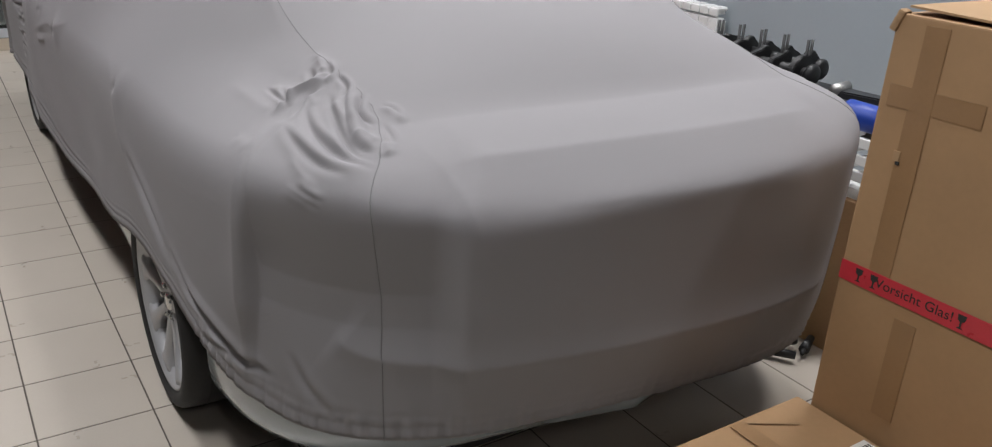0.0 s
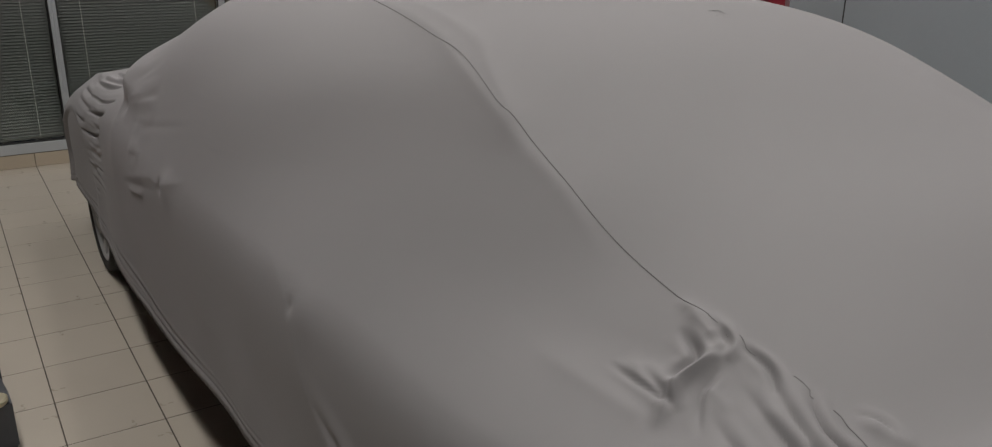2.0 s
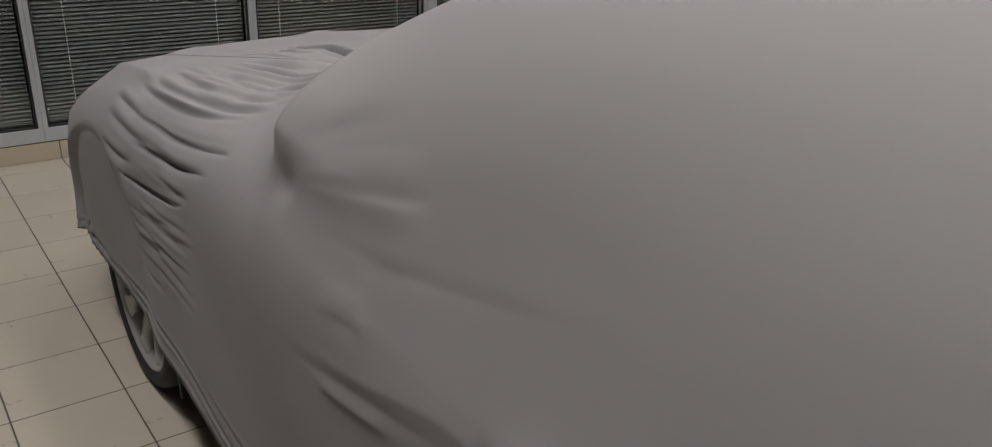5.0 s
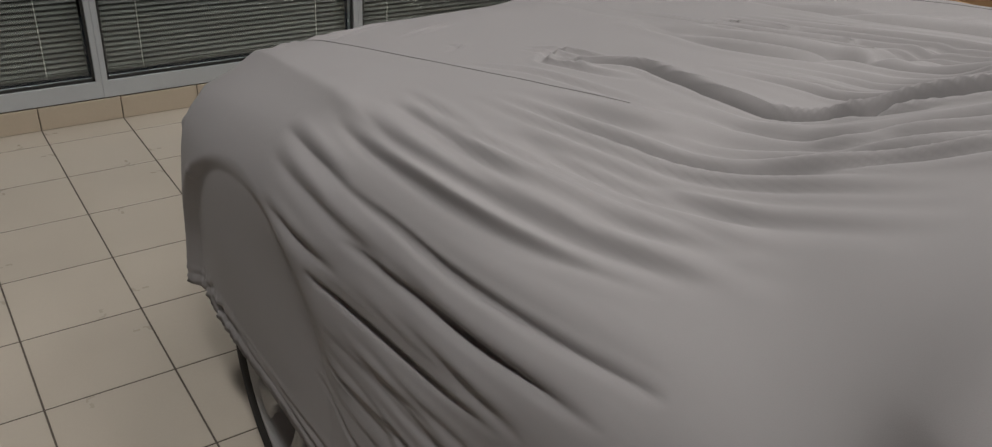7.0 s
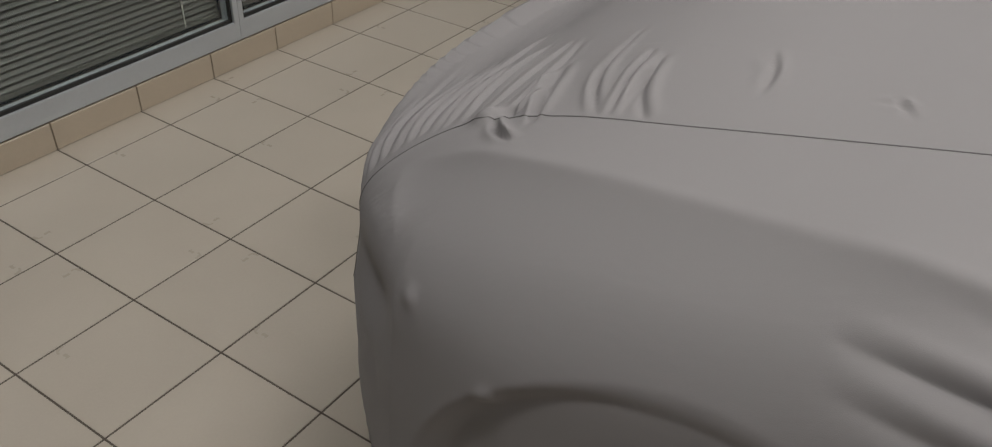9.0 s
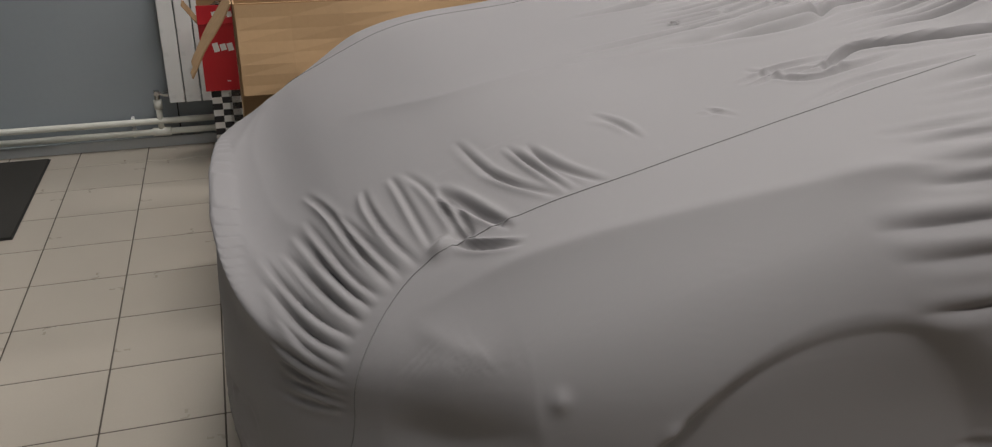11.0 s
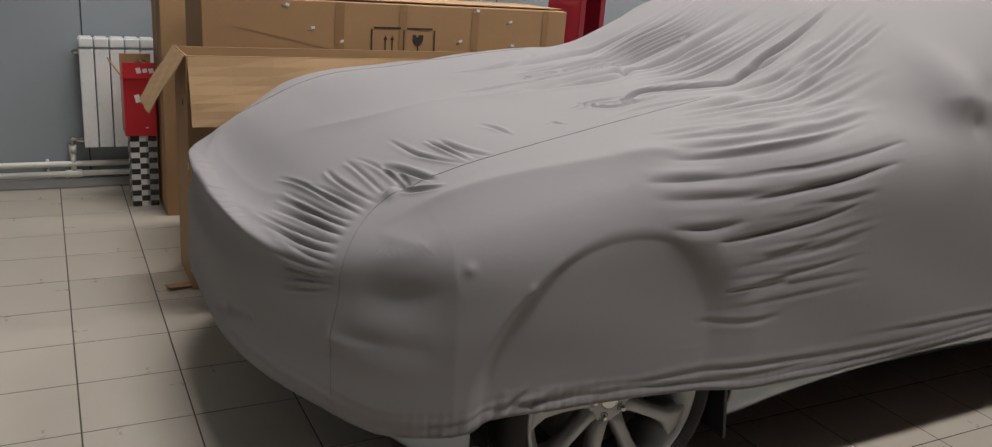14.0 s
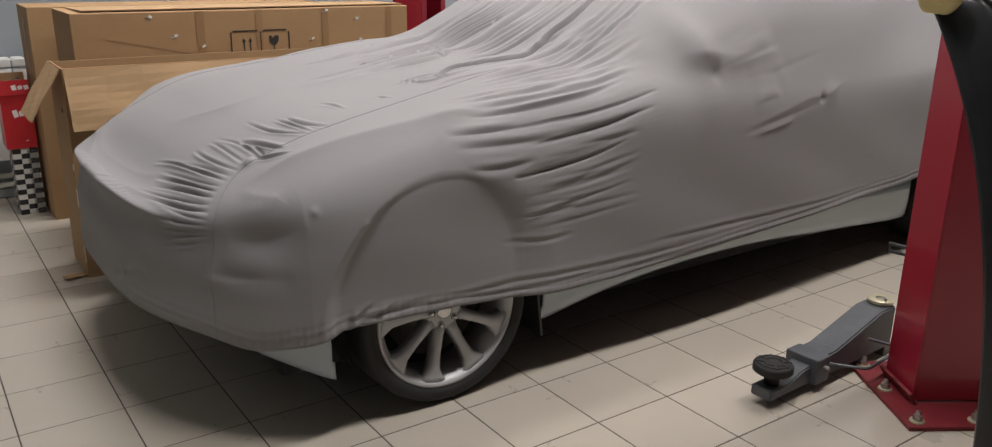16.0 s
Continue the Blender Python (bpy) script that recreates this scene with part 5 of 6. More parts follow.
# long carton with handling marks
B = at("carton", (2.70, -0.552, 0), "long brown corrugated carton with handling marks, staples and tape", "cardboard box", "cartons")
carton_body(B, (0.50, 1.875, 1.222))
fx = -0.2545
for y0, y1 in ((-0.40, -0.56), (-0.57, -0.725)):
    yc, w = (y0 + y1) / 2 + 0.552, y0 - y1
    decal("mark_frame", B, M["print_hole_black"], 0.0012, w - 0.02, 0.008, (fx, yc, 1.108))
    decal("mark_frame", B, M["print_hole_black"], 0.0012, w - 0.02, 0.008, (fx, yc, 0.93))
for y in (-0.40, -0.565, -0.728):
    decal("mark_frame", B, M["print_hole_black"], 0.0012, 0.007, 0.165, (fx, y + 0.552, 1.018))
for y in (-0.47, -0.505):
    arrow = prism_bm([(-0.003, 0), (0.003, 0), (0.003, 0.085), (0.010, 0.085), (0, 0.108), (-0.010, 0.085), (-0.003, 0.085)], 0.0012, FACE_WEST)
    bmesh.ops.translate(arrow, vec=(fx, y + 0.552, 0.965), verts=arrow.verts)
    part("arrow_mark", arrow, M["print_hole_black"], B)
glass_mark = prism_bm([(-0.028, 0.06), (-0.012, 0.06), (-0.006, 0.045), (0.004, 0.06), (0.028, 0.06), (0.026, 0.03), (0.012, 0.012), (0.003, 0.008), (0.003, -0.03), (0.018, -0.036), (-0.018, -0.036), (-0.003, -0.03), (-0.003, 0.008), (-0.012, 0.012), (-0.026, 0.03)], 0.0012, FACE_WEST)
bmesh.ops.translate(glass_mark, vec=(fx, -0.64 + 0.552, 1.018), verts=glass_mark.verts)
part("fragile_mark", glass_mark, M["print_hole_black"], B, "broken glass symbol")
for y, z in ((0.02, 1.19), (-0.10, 1.09), (-0.24, 1.03), (-0.86, 1.045), (-1.14, 1.15), (-1.16, 1.03), (0.20, 0.90), (-0.95, 1.2)):
    m = Matrix.Rotation(radians(40 * math.sin(y * 30)), 4, "X")
    part("staple", box_bm(0.003, 0.030, 0.006, (fx, y + 0.552, z), 0.001, turn=m), M["chrome"], B, "torn shiny staple")
    part("tear", box_bm(0.002, 0.018, 0.012, (fx - 0.001, y + 0.552 - 0.012, z + 0.008), 0.0008, turn=m), M["paper_white"], B)
for y, w in ((-0.24, 0.045), (-0.56, 0.04), (-0.95, 0.04), (-1.36, 0.035)):
    decal("packing_tape", B, M["packing_tape"], 0.001, w, 1.1, (fx + 0.0005, y + 0.552, 0.67))
decal("top_flap", B, M["cardboard_inside"], 0.46, 1.80, 0.004, (0.01, -0.02, 1.228), turn=Matrix.Rotation(radians(1.0), 4, "Y"))
decal("crease", B, M["cardboard_edge"], 0.0012, 0.9, 0.003, (fx, 0.35, 1.0), turn=Matrix.Rotation(radians(12), 4, "X"))

# carton behind it
A = at("carton", (3.36, -0.36, 0), "tall brown carton standing by the radiator", "cardboard box", "cartons")
carton_body(A, (0.38, 1.68, 1.215))
decal("packing_tape", A, M["packing_tape"], 0.05, 0.0012, 1.0, (-0.02, 0.8425, 0.65))

# open carton with flaps hanging out
NB = at("carton", (2.245, -0.345, 0), "open brown carton, flaps hanging outside", "cardboard box", "cartons")
w, d, h, th = 0.36, 1.71, 1.008, 0.006
part("wall", box_bm(th, d, h, (-w / 2, 0, h / 2), 0.001), M["cardboard"], NB)
part("wall", box_bm(th, d, h - 0.006, (w / 2, 0, (h - 0.006) / 2), 0.001), M["cardboard_inside"], NB)
part("wall", box_bm(w - th, th, h, (0, d / 2 - th / 2, h / 2), 0.001), M["cardboard"], NB)
part("wall", box_bm(w - th, th, h, (0, -d / 2 + th / 2, h / 2), 0.001), M["cardboard"], NB)
part("bottom", box_bm(w - th, d - 2 * th, th, (0, 0, th / 2 + 0.001)), M["cardboard_inside"], NB)


def flap(name, hinge, along, out, length, drop, mat=None):
    """A card flap from its hinge line, given as middle, direction, outward direction."""
    bm = bmesh.new()
    hinge, along, out = Vector(hinge), Vector(along), Vector(out)
    rows = []
    for k in range(9):
        f = k / 8
        p = hinge + out * (drop * f) + out * 0.012 * math.sin(math.pi * f)
        rows.append([bm.verts.new(p + along * (length * (j / 10 - 0.5)) + out.cross(along) * 0.003 * math.sin(j * 1.3 + k)) for j in range(11)])
    for r0, r1 in zip(rows, rows[1:]):
        for j in range(10):
            bm.faces.new((r0[j], r0[j + 1], r1[j + 1], r1[j]))
    ob = part(name, bm, mat or M["cardboard_inside"], NB)
    mod = ob.modifiers.new("thick", "SOLIDIFY")
    mod.thickness, mod.offset = 0.005, 0
    return ob


flap("flap", (-w / 2 - 0.006, 0, h - 0.004), (0, 1, 0), Vector((-0.33, 0, -0.944)), d - 0.01, 0.285)
flap("flap", (0, d / 2 + 0.006, h - 0.002), (1, 0, 0), Vector((0, 0.53, -0.85)), w - 0.02, 0.27)
# no opening is cut: a black patch paints the slot's dark inside
decal("slot", NB, M["print_hole_black"], 0.030, 0.0012, 0.022, (-0.06, d / 2 + 0.0006, 0.80))
for z in (0.12, 0.22, 0.40, 0.55):
    part("tear", box_bm(0.012, 0.002, 0.06 + 0.03 * math.sin(z * 20), (-w / 2 + 0.01, d / 2 + 0.001, z), 0.0008), M["paper_white"], NB)
# scrap of card on the floor beside it
scrap = at("cardboard_scrap", (2.10, 0.56, 0.006), "small torn brown cardboard scrap on the floor", "scrap", turn=20)
part("scrap", box_bm(0.05, 0.11, 0.005, (0, 0, 0.006), 0.001, turn=Matrix.Rotation(radians(6), 4, "X")), M["cardboard"], scrap)

# tall carton behind the tail
TB = at("carton", (1.665, -5.335, 0), "tall brown carton sealed with red fragile tape", "cardboard box", "cartons")
carton_body(TB, (0.56, 0.73, 1.385))
fx = -0.2822
for y, wd in ((-5.07, 0.055),):
    decal("packing_tape", TB, M["packing_tape"], 0.0012, wd, 0.62, (fx + 0.001, y + 5.335, 1.06))
    decal("packing_tape", TB, M["packing_tape"], 0.0012, wd, 0.26, (fx + 0.001, y - 0.09 + 5.335, 0.58))
decal("packing_tape", TB, M["packing_tape"], 0.0010, 0.22, 0.05, (fx + 0.0012, -5.10 + 5.335, 1.21))
decal("red_tape", TB, M["red_tape"], 0.0012, 0.73, 0.050, (fx - 0.0005, 0, 0.772), "red fragile tape with black print")
words("Vorsicht Glas!", TB, M["print_hole_black"], 0.034, Matrix.Translation((fx - 0.0014, -5.165 + 5.335, 0.774)) @ FACE_WEST, "black words on the red tape")
for y in (-5.022, -5.062, -5.28):
    g = prism_bm([(-0.010, 0.017), (0.010, 0.017), (0.008, 0.004), (0.002, 0), (0.002, -0.012), (0.008, -0.016), (-0.008, -0.016), (-0.002, -0.012), (-0.002, 0), (-0.008, 0.004)], 0.0008, FACE_WEST)
    bmesh.ops.translate(g, vec=(fx - 0.0012, y + 5.335, 0.772), verts=g.verts)
    part("glass_mark", g, M["print_hole_black"], TB)
part("puncture", box_bm(0.003, 0.016, 0.024, (fx, -5.044 + 5.335, 1.08), 0.001), M["cardboard_inside"], TB, "torn hole in the card")
# black chip painted for the dark depth of the torn hole
part("puncture", box_bm(0.003, 0.009, 0.008, (fx - 0.001, -5.05 + 5.335, 1.065), 0.001), M["print_hole_black"], TB)
decal("top_flap", TB, M["cardboard_inside"], 0.53, 0.70, 0.005, (0, 0, 1.392), turn=Matrix.Rotation(radians(1.5), 4, "X"))
part("bent_corner", box_bm(0.03, 0.018, 0.05, (fx + 0.012, 0.362, 1.37), 0.006, turn=Matrix.Rotation(radians(20), 4, "X")), M["cardboard_edge"], TB, "crushed corner")

# low carton in front of it
LB = at("carton", (1.138, -5.35, 0), "low brown carton with a white shipping label on top", "cardboard box", "cartons")
carton_body(LB, (0.475, 0.83, 0.382))
part("shipping_label", box_bm(0.055, 0.10, 0.001, (0.19, 0.15, 0.387), 0), M["paper_white"], LB, "white paper label with grey print")
for k in range(5):
    decal("print_bar", LB, M["print_hole_black"], 0.004 + 0.002 * (k % 2), 0.06, 0.0006, (0.173 + k * 0.009, 0.155, 0.3879))
decal("scuff", LB, M["cardboard_edge"], 0.14, 0.006, 0.0008, (0.07, 0.36, 0.3865), turn=Matrix.Rotation(radians(-30), 4, "Z"))
decal("packing_tape", LB, M["packing_tape"], 0.05, 0.80, 0.0010, (-0.01, 0.0, 0.3862))

# red parts carton on a chequered carton
CB = at("carton", (3.47, 0.565, 0), "narrow carton with a black and white chequered print", "cardboard box", "printed cartons")
part("body", box_bm(0.17, 0.135, 0.40, (0, 0, 0.20), 0.003), M["white_card"], CB)
for side in (0, 1):
    for r in range(13):
        for c in range(3):
            if (r + c) % 2:
                continue
            if side == 0:
                decal("check", CB, M["black_card"], 0.001, 0.0443, 0.0303, (-0.0855, 0.045 - 0.045 * c, 0.0155 + 0.0307 * r))
            else:
                decal("check", CB, M["black_card"], 0.056, 0.001, 0.0303, (-0.0567 + 0.0567 * c, 0.068, 0.0155 + 0.0307 * r))
strip = part("plastic_wrap", box_bm(0.006, 0.05, 0.38, (-0.09, -0.035, 0.2), 0.002), M["plastic_wrap"], CB, "crumpled clear film")
RB = at("carton", (3.47, 0.575, 0.402), "small red parts carton with open flaps", "cardboard box", "printed cartons")
w, d, h = 0.19, 0.16, 0.32
for sx, sy, px, py in ((0.004, d, -w / 2, 0), (0.004, d, w / 2, 0), (w - 0.006, 0.004, 0, d / 2 - 0.002), (w - 0.006, 0.004, 0, -d / 2 + 0.002)):
    part("wall", box_bm(sx, sy, h, (px, py, h / 2), 0.001), M["red_card"], RB)
part("bottom", box_bm(w - 0.008, d - 0.008, 0.003, (0, 0, 0.003)), M["cardboard"], RB)
part("flap", box_bm(0.004, d, 0.085, (-w / 2 - 0.004, 0, h + 0.035), 0.001, turn=Matrix.Rotation(radians(8), 4, "Y")), M["red_card"], RB)
part("flap", box_bm(0.004, d, 0.10, (w / 2, 0, h + 0.05), 0.001), M["cardboard"], RB)
part("flap", box_bm(w * 0.9, 0.004, 0.11, (0, d / 2 + 0.03, h + 0.035), 0.001, turn=Matrix.Rotation(radians(-35), 4, "X")), M["cardboard"], RB)
for k, (yy, hh) in enumerate(((0.012, 0.042), (-0.020, 0.030), (-0.052, 0.036))):
    part("logo_shape", box_bm(0.001, 0.026, hh, (-w / 2 - 0.0026, yy, 0.205), 0.0, turn=Matrix.Rotation(radians(-12), 4, "X")), M["paper_white"], RB, "plain white logo shape")
    part("logo_shape", box_bm(0.001, 0.024, hh * 0.7, (-w / 2 - 0.0075, yy - 0.01, h + 0.035), 0.0, turn=Matrix.Rotation(radians(-12), 4, "X")), M["paper_white"], RB)
part("print_bar", box_bm(0.001, 0.016, 0.005, (-w / 2 - 0.0026, -0.03, 0.045)), M["paper_white"], RB)
film = bmesh.new()
bmesh.ops.create_icosphere(film, subdivisions=3, radius=0.05)
for v in film.verts:
    v.co *= 1 + 0.35 * noise.noise(v.co * 40)
bmesh.ops.translate(film, vec=(-0.02, -0.02, h + 0.03), verts=film.verts)
part("plastic_wrap", film, M["plastic_wrap"], RB, "crumpled clear packing film")

# ---------------------------------------------------------------- radiators and pipes
def radiator(place, sections, turn=0.0, label="white sectional aluminium radiator on the wall"):
    """Sections side by side along -y, front towards -x."""
    root = at("radiator", place, label, "radiator", "radiators", turn)
    ref = None
    for k in range(sections):
        bm = bmesh.new()
        box_bm(0.012, 0.074, 0.56, (-0.088, 0, 0.30), 0.005, bm=bm)                      # front plate
        box_bm(0.07, 0.006, 0.54, (-0.05, 0, 0.30), 0.002, bm=bm)                        # web
        box_bm(0.010, 0.070, 0.52, (-0.014, 0, 0.30), 0.003, bm=bm)                      # back plate
        box_bm(0.095, 0.030, 0.035, (-0.05, 0, 0.615), 0.006, bm=bm)
        top = bmesh.new()
        bmesh.ops.create_cube(top, size=1, matrix=Matrix.Translation((-0.05, 0, 0.635)) @ Matrix.Diagonal((0.098, 0.076, 0.022, 1)))
        bmesh.ops.bevel(top, geom=list(top.edges), offset=0.008, segments=3, affect="EDGES")
        join_bm(bm, top)
        box_bm(0.014, 0.072, 0.045, (-0.092, 0, 0.614), 0.006, bm=bm)
        box_bm(0.05, 0.079, 0.04, (-0.05, 0, 0.06), 0.012, bm=bm)
        box_bm(0.05, 0.079, 0.04, (-0.05, 0, 0.56), 0.012, bm=bm)
        ob = part("section", bm, M["radiator_white"], root) if ref is None else new("section", ref)
        ref = ref or ob.data
        ob.parent = root
        ob.location = (0, -0.04 - 0.08 * k, 0)
    part("plug", lathe_bm([(0, 0.03), (0.010, 0.03), (0.016, 0.022), (0.018, 0.0)], 12, Matrix.Translation((-0.05, 0.002, 0.56)) @ Matrix.Rotation(radians(-90), 4, "X")), M["chrome"], root)
    part("plug", lathe_bm([(0, 0.03), (0.010, 0.03), (0.016, 0.022), (0.018, 0.0)], 12, Matrix.Translation((-0.05, 0.002, 0.06)) @ Matrix.Rotation(radians(-90), 4, "X")), M["chrome"], root)
    return root


radiator((WX - 0.03, 0.85, 0.238), 8)
far_rad = radiator((WX - 0.03, -1.55, 0.238), 9)

pipes = at("heating_pipes", (0, 0, 0), "pair of white plastic heating pipes along the wall", "pipe")
part("pipe", tube_bm([(WX - 0.055, 2.10, 0.150), (WX - 0.055, 2.06, 0.150), (WX - 0.055, -6.0, 0.150)], 0.0165, 14), M["pipe_white"], pipes, "", True)
part("pipe", tube_bm([(WX - 0.055, 2.10, 0.092), (WX - 0.055, -6.0, 0.092)], 0.0165, 14), M["pipe_white"], pipes, "", True)
part("elbow", tube_bm([(WX - 0.055, 2.10, 0.072), (WX - 0.055, 2.10, 0.172)], 0.021, 14), M["pipe_white"], pipes, "", True)
part("riser", tube_bm([(WX - 0.055, 0.91, 0.09), (WX - 0.055, 0.91, 0.255)], 0.0150, 14), M["pipe_white"], pipes, "", True)
part("tee", tube_bm([(WX - 0.055, 0.955, 0.092), (WX - 0.055, 0.865, 0.092)], 0.0225, 14), M["pipe_white"], pipes, "", True)
part("collar", tube_bm([(WX - 0.055, 0.91, 0.215), (WX - 0.055, 0.91, 0.262)], 0.021, 14), M["pipe_white"], pipes, "", True)
valve = bmesh.new()
tube_bm([(WX - 0.055, 0.91, 0.258), (WX - 0.055, 0.91, 0.312)], 0.014, 10, valve)
tube_bm([(WX - 0.058, 0.915, 0.298), (WX - 0.078, 0.86, 0.298)], 0.011, 10, valve)
tube_bm([(WX - 0.085, 0.91, 0.300), (WX - 0.045, 0.91, 0.300)], 0.012, 10, valve)
part("valve", valve, M["chrome"], pipes, "small chrome radiator valve")
for y in (1.045, 1.90, -0.2):
    for z in (0.150, 0.092):
        part("clip", box_bm(0.05, 0.016, 0.044, (WX - 0.03, y, z), 0.004), M["white_paint"], pipes)

# ---------------------------------------------------------------- door mat
mat_thing = at("door_mat", (3.28, 1.785, 0.0), "dark brown rectangular door mat on the tiles before the door", "mat")
bm = box_bm(1.0, 0.655, 0.010, (0, 0, 0.006), 0.003, 2)
part("mat", bm, M["doormat"], mat_thing)
part("edging", box_bm(1.012, 0.667, 0.005, (0, 0, 0.0028), 0.002), M["rubber"], mat_thing)

# ---------------------------------------------------------------- two-post lift
def lift_post(name, mirrored):
    """Red column turned towards the car, base plate with bolts, and two folded arms in grey."""
    s = -1 if mirrored else 1
    cx = 2 * XC + 0.868 if mirrored else -0.868
    root = at("lift_post", (cx, -1.67, 0), "red painted lift column bolted to the floor, grey arms folded", "car lift", "lift posts", -33 * s)

    def p(pt):
        return (pt[0] * s, pt[1], pt[2])

    wall = 0.008
    part("column", box_bm(0.205, wall, 2.75, p((0.1025, -wall / 2, 1.40)), 0.002), M["lift_red"], root)
    part("column", box_bm(wall, 0.36, 2.75, p((wall / 2, -0.18 - wall, 1.40)), 0.002), M["lift_red"], root)
    part("column", box_bm(0.205, wall, 2.75, p((0.1025, -0.372, 1.40)), 0.002), M["lift_red"], root)
    part("column_lip", box_bm(wall, 0.07, 2.75, p((0.205, -0.045, 1.40)), 0.002), M["lift_red"], root)
    part("column_lip", box_bm(wall, 0.07, 2.75, p((0.205, -0.335, 1.40)), 0.002), M["lift_red"], root)
    part("carriage", box_bm(0.16, 0.21, 0.55, p((0.12, -0.19, 0.45)), 0.01), M["lift_grey"], root)
    part("head_plate", box_bm(0.24, 0.42, 0.02, p((0.1, -0.19, 2.785)), 0.004), M["lift_red"], root)
    base = part("base_plate", box_bm(0.50, 0.52, 0.016, p((0.08, -0.17, 0.009)), 0.003), M["lift_red_worn"], root, "red base plate, paint worn at its edges")
    for x, y in ((-0.13, 0.045), (0.10, 0.05), (0.29, 0.045), (-0.13, -0.16), (-0.13, -0.38), (0.29, -0.38)):
        part("washer", lathe_bm([(0, 0.005), (0.024, 0.005), (0.026, 0.0)], 18, Matrix.Translation(p((x, y, 0.0175)))), M["zinc_yellow"], base)
        part("anchor_bolt", lathe_bm([(0, 0.034), (0.008, 0.034), (0.009, 0.018), (0.016, 0.018), (0.016, 0.0)], 6, Matrix.Translation(p((x, y, 0.0225)))), M["steel"], base)
    # slotted end of the carriage's rear hinge, sticking out behind the column
    part("hinge_lug", tube_bm([p((0.44, -0.06, 0.44)), p((0.34, -0.14, 0.44)), p((0.34, -0.14, 0.47)), p((0.44, -0.06, 0.47)), p((0.44, -0.06, 0.44))], 0.007, 8), M["black_plastic"], root, "black slotted hinge lug")
    part("hinge_bar", box_bm(0.16, 0.03, 0.05, p((0.26, -0.16, 0.455)), 0.004), M["lift_grey"], root)
    # gusset between column and plate
    part("gusset", box_bm(0.24, 0.012, 0.05, p((0.10, 0.006, 0.038)), 0.003, turn=Matrix.Rotation(radians(-30), 4, "X")), M["lift_red_worn"], root)
    return root


def lift_arm(place, turn, label):
    """A swing arm: tapered outer tube, inner slide, rubber pad, bent wire guard, pin."""
    root = at("swing_arm", place, label, "swing arm", "swing arms", turn)
    # arm lies along +y from its hinge at the origin
    prof = [(0.0, 0.045), (0.0, 0.215), (0.10, 0.215), (0.40, 0.135), (0.52, 0.130), (0.52, 0.045)]
    m = Matrix(((0, 0, 1, 0), (1, 0, 0, 0), (0, 1, 0, 0), (0, 0, 0, 1)))
    part("outer_tube", prism_bm(prof, 0.115, Matrix.Translation((-0.0575, 0, 0)) @ m, bevel=0.006), M["lift_grey"], root)
    part("collar", box_bm(0.135, 0.085, 0.10, (0, 0.50, 0.085), 0.006), M["lift_grey"], root)
    prof2 = [(0.50, 0.035), (0.50, 0.112), (0.60, 0.100), (0.66, 0.075), (0.78, 0.075), (0.78, 0.035)]
    part("slide", prism_bm(prof2, 0.085, Matrix.Translation((-0.0425, 0, 0)) @ m, bevel=0.005), M["lift_grey"], root)
    pad = part("pad", lathe_bm([(0, 0.158), (0.055, 0.158), (0.068, 0.154), (0.071, 0.148), (0.071, 0.128), (0.064, 0.122), (0.03, 0.120), (0.026, 0.075), (0.0, 0.075)], 36, Matrix.Translation((0, 0.72, 0))), M["rubber"], root, "round ribbed rubber lifting pad", True)
    for r in (0.028, 0.050):
        part("rib", lathe_bm([(r, 0.158), (r + 0.002, 0.161), (r + 0.006, 0.161), (r + 0.008, 0.158)], 32, Matrix.Translation((0, 0.72, 0))), M["rubber"], pad)
    for k in range(8):
        part("rib", box_bm(0.030, 0.005, 0.004, (0.046 * math.cos(k * math.pi / 4), 0.72 + 0.046 * math.sin(k * math.pi / 4), 0.1595), 0.0, turn=Matrix.Rotation(k * math.pi / 4, 4, "Z")), M["rubber"], pad)
    part("pad_screw", lathe_bm([(0, 0.012), (0.018, 0.012), (0.018, 0.05), (0, 0.05)], 12, Matrix.Translation((0, 0.72, 0))), M["dark_metal"], root)
    part("stop_pin", lathe_bm([(0, 0.0), (0.008, 0.0), (0.008, 0.02), (0, 0.02)], 10, Matrix.Translation((-0.07, 0.50, 0.10)) @ Matrix.Rotation(radians(-90), 4, "Y")), M["steel"], root)
    part("guard", tube_bm([(-0.07, 0.47, 0.105), (-0.150, 0.36, 0.085), (-0.158, 0.34, 0.085), (-0.150, 0.12, 0.09), (-0.140, 0.10, 0.095), (-0.065, 0.20, 0.13)], 0.006, 8), M["lift_grey"], root, "bent grey wire guard")
    part("hinge_plate", lathe_bm([(0.020, 0.216), (0.046, 0.216), (0.050, 0.222), (0.050, 0.232), (0.044, 0.236), (0.020, 0.236), (0.020, 0.216)], 30, Matrix.Translation((0, 0.02, 0))), M["zinc_yellow"], root, "zinc-plated hinge ring")
    part("hinge_pin", lathe_bm([(0, 0.03), (0.02, 0.03), (0.02, 0.228), (0.016, 0.232), (0, 0.232)], 20, Matrix.Translation((0, 0.02, 0))), M["steel"], root)
    part("hinge_bolt", lathe_bm([(0, 0.236), (0.006, 0.236), (0.007, 0.248), (0, 0.248)], 6, Matrix.Translation((-0.03, 0.04, 0))), M["steel"], root)
    part("foot", box_bm(0.10, 0.06, 0.045, (0, 0.0, 0.0225), 0.004), M["lift_grey"], root)
    return root


lift_post("near", False)
lift_post("far", True)
lift_arm((-0.525, -1.99, 0), 3, "dark grey folding lift arm with a rubber pad")
lift_arm((2 * XC + 0.50, -2.10, 0), -3, "dark grey folding lift arm on the far side")

